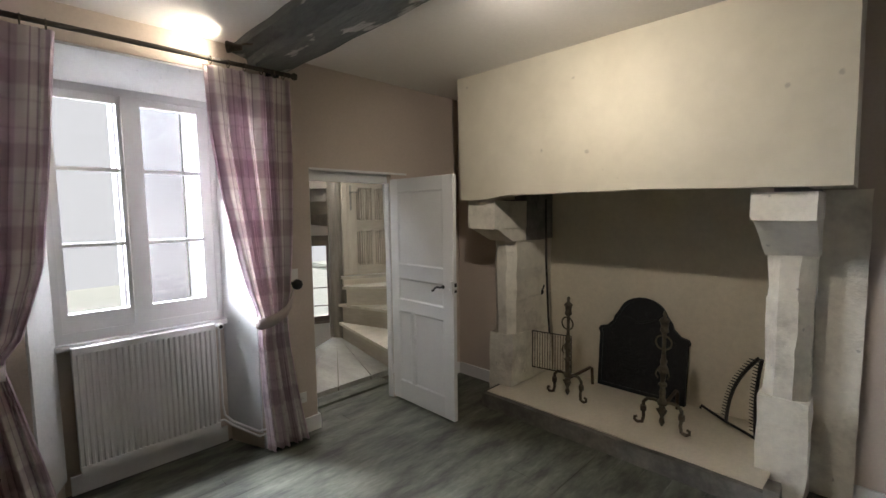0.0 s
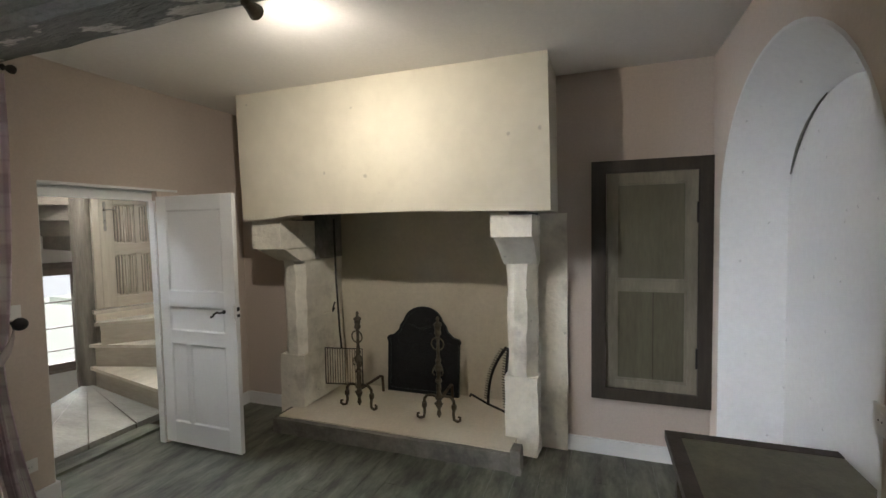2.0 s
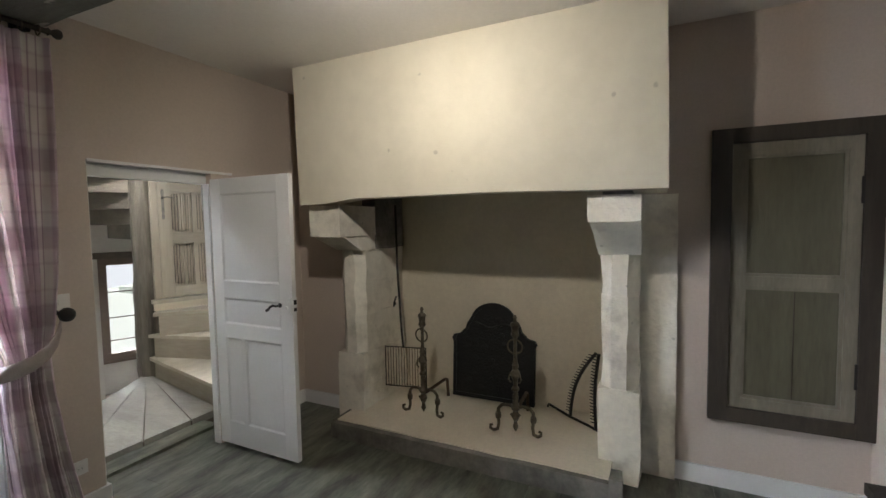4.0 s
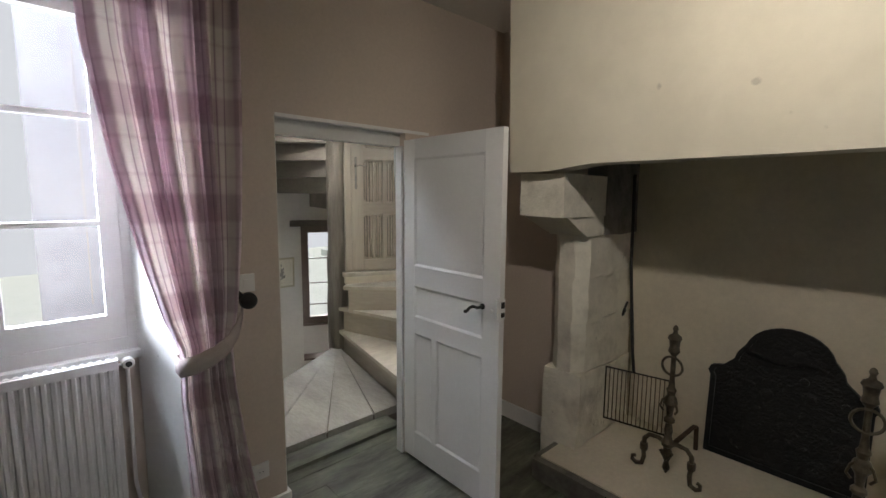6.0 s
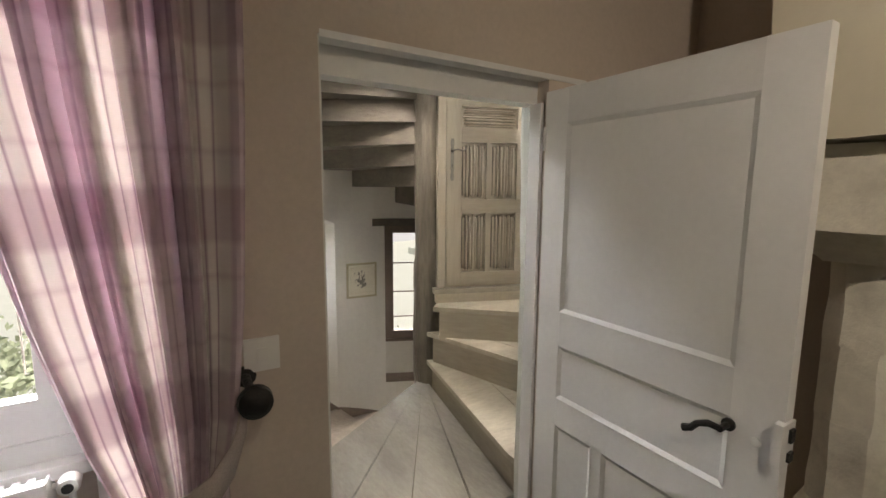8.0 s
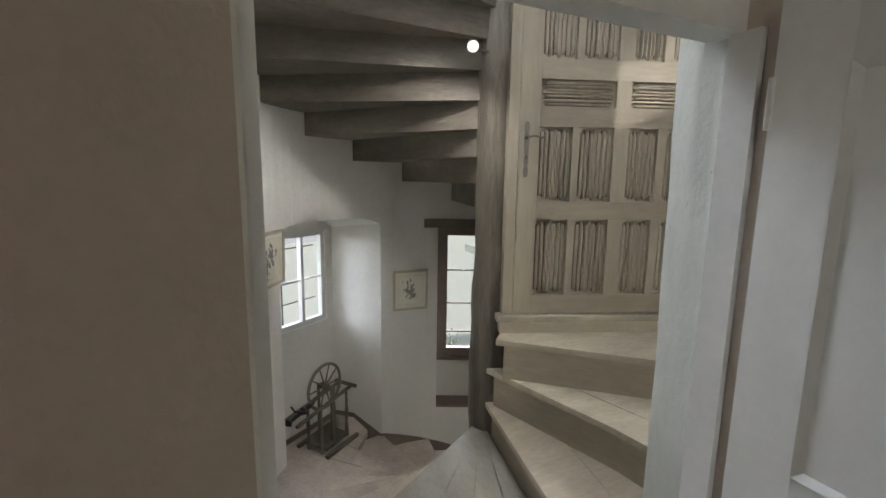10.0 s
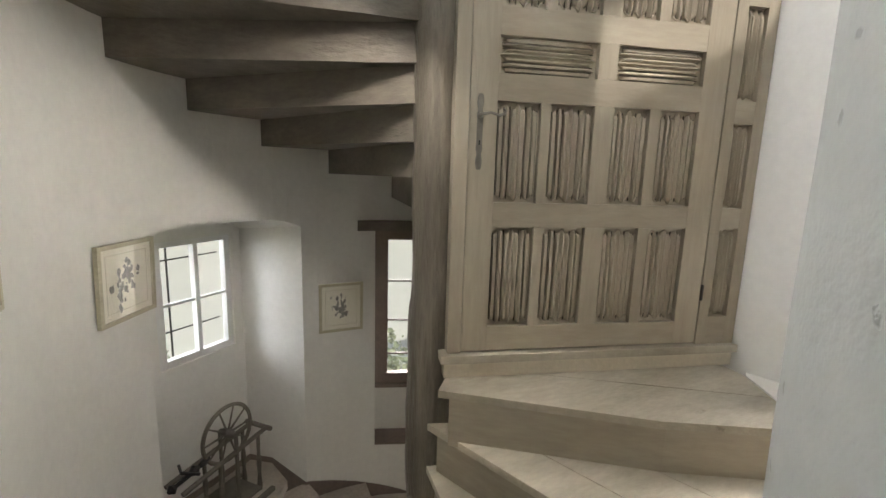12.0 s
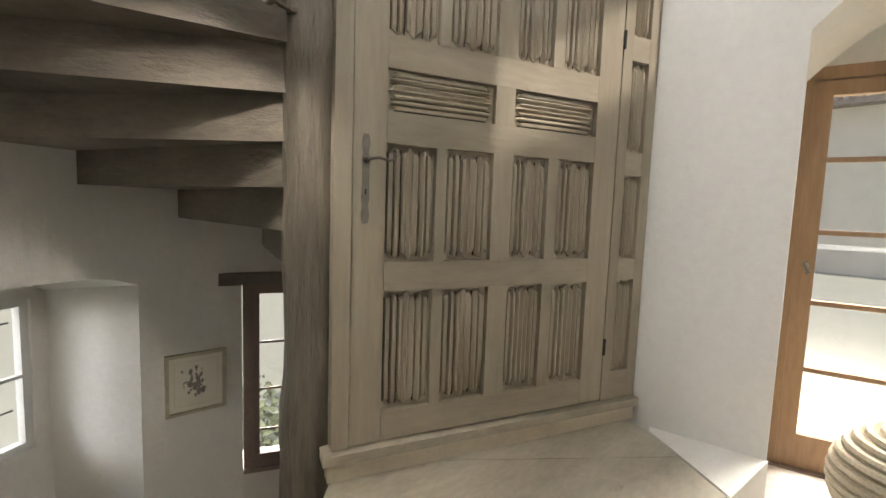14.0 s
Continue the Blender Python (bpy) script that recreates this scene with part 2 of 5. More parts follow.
M_LAMPGLASS = glow("lit_lamp", (1.0, 0.95, 0.86), 1.3)
M_SKY = glow("bright_haze", (0.97, 0.98, 1.0), 0.40)
# dark tone that tames the glare on the tower's outside
M_OUTER = material("dimming_outer_skin", (0.135, 0.137, 0.145), 0.95, second=(0.115, 0.117, 0.125), big=2, fine=20)
M_GLASS = glass("window_glass")
M_GRASS = material("lawn", (0.38, 0.39, 0.33), 0.9, second=(0.44, 0.44, 0.39), big=1.5, fine=30)
M_LEAF = material("leaves", (0.12, 0.14, 0.08), 0.7, second=(0.20, 0.21, 0.13), big=8, fine=40)


def plaid(name, base):
    """Woven checks: stripes along the cloth's u and v."""
    m = bpy.data.materials.new(name)
    m.use_nodes = True
    nt = m.node_tree
    bs = nt.nodes["Principled BSDF"]
    bs.inputs["Roughness"].default_value = 0.9
    bs.inputs["Sheen Weight"].default_value = 0.2
    uv = nt.nodes.new("ShaderNodeUVMap")
    sep = nt.nodes.new("ShaderNodeSeparateXYZ")
    nt.links.new(uv.outputs["UV"], sep.inputs[0])

    def stripes(out, period, stops):
        md = nt.nodes.new("ShaderNodeMath")
        md.operation = "PINGPONG"
        md.inputs[1].default_value = period
        nt.links.new(out, md.inputs[0])
        dv = nt.nodes.new("ShaderNodeMath")
        dv.operation = "DIVIDE"
        dv.inputs[1].default_value = period
        nt.links.new(md.outputs[0], dv.inputs[0])
        rp = nt.nodes.new("ShaderNodeValToRGB")
        rp.color_ramp.interpolation = "LINEAR"
        el = rp.color_ramp.elements
        while len(el) < len(stops):
            el.new(0.5)
        for e, (p, c) in zip(el, stops):
            e.position, e.color = p, (*c, 1)
        nt.links.new(dv.outputs[0], rp.inputs[0])
        return rp.outputs["Color"]

    a, b, c = base
    across = stripes(sep.outputs["X"], 0.20, [(0.0, a), (0.22, a), (0.27, c), (0.33, a), (0.48, a), (0.55, b), (0.80, b), (0.84, c), (0.90, b), (1.0, b)])
    along = stripes(sep.outputs["Y"], 0.20, [(0.0, (0.80, 0.74, 0.77)), (0.25, (0.80, 0.74, 0.77)), (0.33, (1, 1, 1)), (0.6, (1, 1, 1)), (0.66, (0.88, 0.84, 0.86)), (0.72, (1, 1, 1)), (1.0, (1, 1, 1))])
    mx = nt.nodes.new("ShaderNodeMix")
    mx.data_type, mx.blend_type = "RGBA", "MULTIPLY"
    mx.inputs["Factor"].default_value = 1.0
    nt.links.new(across, mx.inputs["A"])
    nt.links.new(along, mx.inputs["B"])
    nt.links.new(mx.outputs["Result"], bs.inputs["Base Color"])
    nz = nt.nodes.new("ShaderNodeTexNoise")
    nz.inputs["Scale"].default_value = 400
    bp = nt.nodes.new("ShaderNodeBump")
    bp.inputs["Strength"].default_value, bp.inputs["Distance"].default_value = 0.3, 0.002
    nt.links.new(uv.outputs["UV"], nz.inputs["Vector"])
    nt.links.new(nz.outputs["Fac"], bp.inputs["Height"])
    nt.links.new(bp.outputs["Normal"], bs.inputs["Normal"])
    tl = nt.nodes.new("ShaderNodeBsdfTranslucent")
    nt.links.new(mx.outputs["Result"], tl.inputs["Color"])
    ms = nt.nodes.new("ShaderNodeMixShader")
    ms.inputs[0].default_value = 0.30
    nt.links.new(bs.outputs[0], ms.inputs[1])
    nt.links.new(tl.outputs[0], ms.inputs[2])
    nt.links.new(ms.outputs[0], nt.nodes["Material Output"].inputs["Surface"])
    return m


M_CLOTH = plaid("plaid_cloth", ((0.70, 0.575, 0.61), (0.86, 0.80, 0.765), (0.48, 0.355, 0.40)))

M_TIE = material("taupe_cloth", (0.46, 0.39, 0.36), 0.9, second=(0.38, 0.32, 0.30), big=10, fine=300, bump=0.2)


# ---- mesh helpers ----
def add_box(bm, lo, hi, m=None):
    vs = [bm.verts.new((x, y, z)) for x in (lo[0], hi[0]) for y in (lo[1], hi[1]) for z in (lo[2], hi[2])]
    for f in ((0, 1, 3, 2), (4, 6, 7, 5), (0, 4, 5, 1), (2, 3, 7, 6), (0, 2, 6, 4), (1, 5, 7, 3)):
        bm.faces.new([vs[i] for i in f])
    if m is not None:
        for v in vs:
            v.co = m @ v.co
    return vs


def add_prism(bm, outline, lo, hi, axis="z", m=None):
    """An outline in a plane, pushed along an axis. x: outline is (y, z); y: (x, z); z: (x, y)."""
    def at(p, h):
        return {"z": (p[0], p[1], h), "y": (p[0], h, p[1]), "x": (h, p[0], p[1])}[axis]
    a, b = [bm.verts.new(at(p, lo)) for p in outline], [bm.verts.new(at(p, hi)) for p in outline]
    n = len(outline)
    bm.faces.new(a)
    bm.faces.new(b[::-1])
    for i in range(n):
        bm.faces.new((a[i], b[i], b[(i + 1) % n], a[(i + 1) % n]))
    if m is not None:
        for v in a + b:
            v.co = m @ v.co
    return a + b


def add_lathe(bm, profile, m=None, n=16):
    """profile: (radius, height) rows, turned round z."""
    rings = []
    for r, z in profile:
        rings.append([bm.verts.new((r * math.cos(2 * math.pi * i / n), r * math.sin(2 * math.pi * i / n), z)) for i in range(n)])
    for a, b in zip(rings, rings[1:]):
        for i in range(n):
            bm.faces.new((a[i], a[(i + 1) % n], b[(i + 1) % n], b[i]))
    bm.faces.new(rings[0][::-1])
    bm.faces.new(rings[-1])
    if m is not None:
        for r in rings:
            for v in r:
                v.co = m @ v.co


def add_tube(bm, points, radius, n=8, m=None, squash=1.0):
    """A round bar along points; radius a number or one for each point."""
    pts = [Vector(p) for p in points]
    rings = []
    side = None
    for i, p in enumerate(pts):
        t = (pts[min(i + 1, len(pts) - 1)] - pts[max(i - 1, 0)]).normalized()
        if side is None:
            side = t.orthogonal().normalized()
        side = (side - t * side.dot(t)).normalized()
        up = t.cross(side)
        r = radius[i] if isinstance(radius, (list, tuple)) else radius
        rings.append([bm.verts.new(p + (side * math.cos(a) + up * math.sin(a) * squash) * r) for a in [2 * math.pi * k / n for k in range(n)]])
    for a, b in zip(rings, rings[1:]):
        for k in range(n):
            bm.faces.new((a[k], a[(k + 1) % n], b[(k + 1) % n], b[k]))
    bm.faces.new(rings[0][::-1])
    bm.faces.new(rings[-1])
    if m is not None:
        for r in rings:
            for v in r:
                v.co = m @ v.co


def bevelled(bm, width, segments=1):
    bmesh.ops.bevel(bm, geom=[e for e in bm.edges if len(e.link_faces) == 2 and e.calc_face_angle(0) > 0.5], offset=width, segments=segments, affect="EDGES", clamp_overlap=True)


def finish(name, bm, mat, smooth=False):
    bmesh.ops.recalc_face_normals(bm, faces=bm.faces)
    me = bpy.data.meshes.new(name)
    bm.to_mesh(me)
    bm.free()
    me.materials.append(mat)
    if smooth:
        for p in me.polygons:
            p.use_smooth = True
        me.set_sharp_from_angle(angle=radians(38))
    return new(name, me)


def thing(name, label, category, m=None, group="", kind=""):
    ob = new(name)
    ob.empty_display_size = 0.1
    if m is not None:
        ob.matrix_basis = m
    return tagged(ob, label, category, group, kind)


def part(name, bm, mat, parent, label="", smooth=False):
    """One mesh under a thing, in the thing's own axes."""
    ob = finish(name, bm, mat, smooth)
    ob.parent = parent
    if label:
        tagged(ob, label)
    return ob


def structure(name, bm, mat, label, category, smooth=False):
    return tagged(finish(name, bm, mat, smooth), label, category, kind="structure")


def solid(draw, bevel=0.0):
    bm = bmesh.new()
    draw(bm)
    if bevel:
        bevelled(bm, bevel)
    return bm


def cuboid(lo, hi, bevel=0.0, m=None):
    return solid(lambda b: add_box(b, lo, hi, m), bevel)


def slab(outline, lo, hi, axis="z", bevel=0.0, m=None):
    return solid(lambda b: add_prism(b, outline, lo, hi, axis, m), bevel)


# ---- plan ----
WALL_Y, CEIL, WALL_X, SIDE_Y = 3.172, 2.81, 3.60, -0.84   # door wall, ceiling, chimney wall, niche wall
CX, CY, CR = 3.24, 5.17, 1.386      # stair tower
NX, NY, NR = 3.385, 5.16, 0.116      # newel


def on_wall(deg, r=CR):
    return (CX + r * math.cos(radians(deg)), CY + r * math.sin(radians(deg)))


def roughen(bm, size, amount, seed=0.0, cuts=0.12):
    """Cut long faces finer and push the surface in and out a little, as hand-laid render is."""
    for _ in range(6):
        long = [e for e in bm.edges if e.calc_length() > cuts]
        if not long:
            break
        bmesh.ops.subdivide_edges(bm, edges=long, cuts=1, use_grid_fill=True)
    for v in bm.verts:
        v.co += noise.noise_vector(v.co * size + Vector((seed, 0, 0))) * amount
    return bm


# ---- the room ----
bm = bmesh.new()
add_prism(bm, [(-2.6, WALL_Y), (0.30, WALL_Y), (0.42, 3.47), (0.42, 3.85), (-2.6, 3.85)], 0, CEIL)
add_box(bm, (0.42, 3.50, 0), (1.39, 3.60, 0.93))
add_prism(bm, [(WALL_Y, 2.62), (WALL_Y, CEIL), (3.85, CEIL), (3.85, 2.50), (3.48, 2.50)], 0.30, 1.50, "x")
add_prism(bm, [(1.50, WALL_Y), (1.93, WALL_Y), (1.925, 3.42), (1.66, 3.66), (1.39, 3.60), (1.39, 3.47)], 0, CEIL)
add_box(bm, (1.93, WALL_Y, 2.04), (2.72, 3.385, CEIL))
add_box(bm, (2.72, WALL_Y, 0), (WALL_X + 0.3, 3.247, CEIL))
add_box(bm, (3.0, 3.247, 0), (WALL_X + 0.3, 3.385, CEIL))
structure("wall_north", bm, M_WALL, "beige plastered wall with window recess and doorway", "wall")

bm = bmesh.new()
add_prism(bm, [(0.303, WALL_Y + 0.002), (0.424, 3.472), (0.424, 3.50), (0.434, 3.50), (0.434, 3.468), (0.314, WALL_Y + 0.002)], 0.12, 2.60)
add_prism(bm, [(1.497, WALL_Y + 0.002), (1.386, 3.472), (1.386, 3.50), (1.376, 3.50), (1.376, 3.468), (1.486, WALL_Y + 0.002)], 0.12, 2.60)
add_prism(bm, [(WALL_Y + 0.002, 2.617), (3.48, 2.497), (3.48, 2.487), (WALL_Y + 0.002, 2.605)], 0.315, 1.485, "x")
structure("window_reveal", bm, M_REVEAL, "white limewashed splayed reveal round the window", "wall")

# chimney wall: left of the fireplace, over it, and beside it
bm = bmesh.new()
add_box(bm, (WALL_X, 2.60, 0), (WALL_X + 0.7, WALL_Y, CEIL))
add_box(bm, (WALL_X, SIDE_Y - 0.7, 0), (WALL_X + 0.7, 0.30, CEIL))
structure("wall_east", bm, M_WALL, "beige plastered wall on both sides of the fireplace", "wall")
bm = bmesh.new()
add_box(bm, (4.05, 0.30, 0), (4.30, 2.60, CEIL))
add_box(bm, (3.60, 0.30, 1.95), (4.05, 2.60, CEIL))
structure("wall_firebox", bm, M_SOOT, "cream plastered back of the open fireplace", "wall")

# wall with the arched niche
bm = bmesh.new()
NL, NRT, NTOP, NSPR = 3.38, 1.66, 2.50, 1.75
arch = []
for i in range(25):
    a = math.pi * i / 24
    arch.append(((NL + NRT) / 2 + (NL - NRT) / 2 * math.cos(a), NSPR + (NTOP - NSPR) * math.sin(a)))
back = [((x - 2.52) * 0.68 + 2.52, NSPR + (z - NSPR) * 0.74) for x, z in arch]
face = [(NL, 0.0)] + arch + [(NRT, 0.0)]
inner = [((NL - 2.52) * 0.68 + 2.52, 0.0)] + back + [((NRT - 2.52) * 0.68 + 2.52, 0.0)]
add_box(bm, (NL, SIDE_Y - 0.3, 0), (WALL_X, SIDE_Y, CEIL))
add_box(bm, (-2.6, SIDE_Y - 0.3, 0), (NRT, SIDE_Y, CEIL))
for (x0, z0), (x1, z1) in zip(arch, arch[1:]):
    add_prism(bm, [(x0, z0), (x0, CEIL), (x1, CEIL), (x1, z1)], SIDE_Y - 0.3, SIDE_Y, "y")
structure("wall_south", bm, M_WALL, "beige plastered wall with an arched niche", "wall")
bm = bmesh.new()
rows = [[bm.verts.new((x, y, z)) for x, z in pts] for y, pts in ((SIDE_Y + 0.003, face), (SIDE_Y - 0.26, inner))]
for i in range(len(face) - 1):
    bm.faces.new((rows[0][i], rows[0][i + 1], rows[1][i + 1], rows[1][i]))
bm.faces.new(rows[1])
out = [[bm.verts.new((2.52 + (x - 2.52) * k, y, max(0, z - 1.75) * k + min(z, 1.75))) for x, z in face] for y, k in ((SIDE_Y + 0.003, 1.02),)][0]
for i in range(len(face) - 1):
    bm.faces.new((rows[0][i], out[i], out[i + 1], rows[0][i + 1]))
structure("niche", bm, M_REVEAL, "white limewashed arched niche with splayed sides", "niche", smooth=True)

bm = bmesh.new()
add_tube(bm, [(x, SIDE_Y - 0.252, z) for x, z in back[3:11]], [0.004, 0.006, 0.008, 0.008, 0.007, 0.006, 0.005, 0.003], 6)
structure("niche_crack", bm, M_HEARTHEDGE, "dark curved crack at the niche's inner arch", "crack")
structure("wall_west", cuboid((-2.9, SIDE_Y - 0.3, 0), (-2.6, 3.85, CEIL)), M_WALL, "beige plastered wall behind the viewer", "wall")
structure("ceiling", cuboid((-2.9, SIDE_Y - 0.7, CEIL), (4.3, 3.385, CEIL + 0.2)), M_CEIL, "off-white plaster ceiling", "ceiling")
structure("floor", cuboid((-2.9, SIDE_Y - 0.7, -0.25), (4.3, 3.60, -0.018)), M_JOINT, "dark bed under the floorboards", "floor")
boards = thing("floor_boards", "dark worn olive-grey painted floorboards", "floor", kind="structure")
rndb = random.Random(11)
yb0 = SIDE_Y - 0.30
while yb0 < WALL_Y + 0.30:
    wb = rndb.uniform(0.15, 0.19)
    xb = -2.6 - rndb.uniform(0, 1.2)
    while xb < WALL_X:
        lb = rndb.uniform(1.7, 2.6)
        part("board", cuboid((max(xb, -2.6), yb0, -0.02), (min(xb + lb, WALL_X + 0.45) - 0.002, min(yb0 + wb, 3.47) - 0.0025, rndb.uniform(-0.0015, 0.0)), 0.002), M_FLOOR, boards)
        xb += lb
    yb0 += wb
structure("threshold", cuboid((1.93, 3.47, -0.2), (2.90, 3.645, 0.02), 0.006), M_FLOOR, "worn grey stone threshold in the doorway", "threshold")

# skirting
bm = bmesh.new()
add_box(bm, (1.50, WALL_Y - 0.018, 0), (1.93, WALL_Y, 0.115))
add_prism(bm, [(1.93, WALL_Y - 0.018), (1.95, WALL_Y - 0.018), (1.95, 3.38), (1.93, 3.38)], 0, 0.115)
add_box(bm, (2.76, WALL_Y - 0.018, 0), (WALL_X - 0.018, WALL_Y, 0.115))
add_box(bm, (WALL_X - 0.018, 2.62, 0), (WALL_X, WALL_Y - 0.018, 0.115))
add_box(bm, (WALL_X - 0.018, SIDE_Y, 0), (WALL_X, 0.28, 0.115))
add_box(bm, (NL + 0.01, SIDE_Y, 0), (WALL_X - 0.018, SIDE_Y + 0.018, 0.115))
add_box(bm, (0.45, 3.482, 0), (1.36, 3.50, 0.115))
bevelled(bm, 0.003)
structure("baseboard", bm, M_WHITE, "white painted skirting board", "baseboard")

# chimney hood, hanging over the hearth
HX = 3.07
bm = bmesh.new()
low = [(2.655, 1.795), (2.45, 1.795)] + [(2.45 - 0.35 * i / 6, 1.795 + 0.028 * (0.5 - 0.5 * math.cos(math.pi * i / 6))) for i in range(1, 7)] + [(1.2, 1.824), (0.5, 1.810), (0.172, 1.805)]
add_prism(bm, low + [(0.185, CEIL), (2.685, CEIL)], HX, HX + 0.16, "x")
add_prism(bm, [(0.172, 1.805), (0.185, CEIL), (0.36, CEIL), (0.35, 1.805)], HX + 0.16, WALL_X, "x")
add_prism(bm, [(2.655, 1.80), (2.685, CEIL), (2.50, CEIL), (2.47, 1.80)], HX + 0.16, WALL_X, "x")
add_box(bm, (HX + 0.16, 0.36, 2.60), (4.05, 2.47, CEIL))
roughen(bm, 3.0, 0.004, 3.0, 0.10)
structure("chimney_hood", bm, M_HOOD, "cream rendered chimney hood over the hearth", "chimney", smooth=True)

# ---- the stair tower ----
bm = bmesh.new()
LOW, HIGH = -2.2, 4.4


def arc(b, a0, a1, z0, z1, r0=CR, r1=CR + 0.75, n=None):
    n = n or max(1, int(abs(a1 - a0) / 4))
    for i in range(n):
        p, q = a0 + (a1 - a0) * i / n, a0 + (a1 - a0) * (i + 1) / n
        add_prism(b, [on_wall(p, r0), on_wall(q, r0), on_wall(q, r1), on_wall(p, r1)], z0, z1)


# straight part beside the doorway, then the round
add_prism(bm, [(1.925, 3.425), (1.90, 3.8), (1.868, 4.3), (1.855, 4.8), on_wall(180), (1.62, 5.17), (1.66, 3.65)], LOW, HIGH)
add_prism(bm, [(1.935, WALL_Y + 0.004), (1.927, 3.43), (1.915, 3.43), (1.915, WALL_Y + 0.004)], 0.0, 2.035)
arc(bm, 180, 142.6, LOW, HIGH)
arc(bm, 142.6, 98, 1.36, HIGH)
arc(bm, 98, 75, LOW, HIGH)
arc(bm, 75, 56, 1.27, HIGH)
arc(bm, 75, 56, LOW, -0.55)
arc(bm, 56, -10, LOW, HIGH)
# recess of the stair window
NN, TT = Vector((-0.579, 0.815, 0)), Vector((0.815, 0.579, 0))


def rec(t, d):
    p = Vector((CX, CY, 0)) + TT * t + NN * d
    return (p.x, p.y)


add_prism(bm, [rec(-0.407, 1.326), rec(-0.30, 1.716), rec(-0.30, 2.05), rec(-0.52, 2.05), rec(-0.52, 1.3)], LOW, 1.40)
add_prism(bm, [rec(0.637, 1.23), rec(0.52, 1.716), rec(0.52, 1.80), rec(0.9, 1.80), rec(0.9, 1.15)], LOW, 1.40)
WT0, WT1, WZ0, WZ1 = -0.13, 0.44, 0.39, 1.23
add_prism(bm, [rec(-0.31, 1.716), rec(WT0, 1.716), rec(WT0, 1.80), rec(-0.31, 1.80)], LOW, 1.40)
add_prism(bm, [rec(WT1, 1.716), rec(0.53, 1.716), rec(0.53, 1.80), rec(WT1, 1.80)], LOW, 1.40)
add_prism(bm, [rec(WT0, 1.716), rec(WT1, 1.716), rec(WT1, 1.80), rec(WT0, 1.80)], LOW, WZ0)
add_prism(bm, [rec(WT0, 1.716), rec(WT1, 1.716), rec(WT1, 1.80), rec(WT0, 1.80)], WZ1, 1.40)
bmesh.ops.remove_doubles(bm, verts=bm.verts, dist=0.0006)
structure("wall_tower", bm, M_TOWER, "off-white plastered round wall of the stair tower", "wall")
# skin added over the pale tower outside, dimming it through the window
bm = bmesh.new()
add_box(bm, (1.585, 3.86, LOW), (1.615, 5.0, HIGH))
add_box(bm, (1.07, 5.12, LOW), (1.60, 5.165, HIGH))
arc(bm, 181, 146, LOW, HIGH, CR + 0.755, CR + 0.80, 14)
structure("tower_outer_wall", bm, M_OUTER, "dark skin added to dim the outside of the stair tower", "wall")
# entrance side
bm = bmesh.new()
add_prism(bm, [(4.80, 4.475), (4.775, 4.36), (4.825, 4.08), (4.855, 3.905), (5.46, 3.985), (5.6, 4.4), (5.0, 5.2), (4.90, 4.62)], 0.0, HIGH)
add_box(bm, (3.9, 2.90, 0.0), (5.9, 3.12, HIGH))
head = [(3.985, 2.46)] + [(3.985 - 0.86 * (i / 12), 2.46 + 0.30 * math.sin(math.pi * i / 12)) for i in range(1, 12)] + [(3.12, 2.46)]
for (y0, z0), (y1, z1) in zip(head, head[1:]):
    add_prism(bm, [(y0, z0), (y0, HIGH), (y1, HIGH), (y1, z1)], 4.86, 5.9, "x")
add_box(bm, (1.60, 3.26, 2.82), (3.92, 3.40, HIGH))
bmesh.ops.remove_doubles(bm, verts=bm.verts, dist=0.0006)
structure("wall_entrance", bm, M_TOWER, "off-white plastered wall with the arched entrance recess", "wall", smooth=True)
structure("tower_ceiling", cuboid((1.0, 3.385, HIGH), (6.0, 7.6, HIGH + 0.2)), M_CEIL, "off-white ceiling high over the stair", "ceiling")
structure("tower_base", cuboid((1.2, 3.60, LOW - 0.2), (6.0, 7.6, LOW)), M_LOWER, "brown floor at the foot of the stair", "floor")
structure("alcove_floor", cuboid((4.84, 3.12, 0.2), (6.2, 3.99, 0.505), 0.004), M_ALCOVE, "pale stone floor inside the glazed entrance", "floor")
structure("ground", cuboid((-400, 3.9, -2.5), (400, 500, -2.41)), M_GRASS, "grass outside the windows", "ground")
structure("ground_entrance", cuboid((6.2, -20, 0.2), (400, 11.0, 0.35)), M_GRASS, "pale grass outside the entrance", "ground")
for nm, m in (("backdrop", look((-4, 30, 6), (0, 0, 4))), ("backdrop", look((34, 8, 6), (0, 4, 4)))):
    b = bmesh.new()
    add_box(b, (-45, -10, -0.05), (45, 16, 0.0), m)
    structure(nm, b, M_SKY, "bright hazy sky beyond the garden", "sky")

# newel
bm = bmesh.new()
prof = [(NR * (1.0 + 0.07 * math.sin(z * 3.1) + 0.05 * math.sin(z * 8.3)), z) for z in [LOW + 0.05 * i for i in range(132)]]
add_lathe(bm, prof, pose(NX, NY, 0), 36)
for v in bm.verts:
    v.co += noise.noise_vector(Vector((v.co.x * 9, v.co.y * 9, v.co.z * 3.2))) * 0.016 + noise.noise_vector(Vector((v.co.x * 22, v.co.y * 22, v.co.z * 8))) * 0.006
newel = thing("newel_post", "dark worn oak newel post of the spiral stair", "post")
part("post", bm, M_NEWEL, newel, smooth=True)

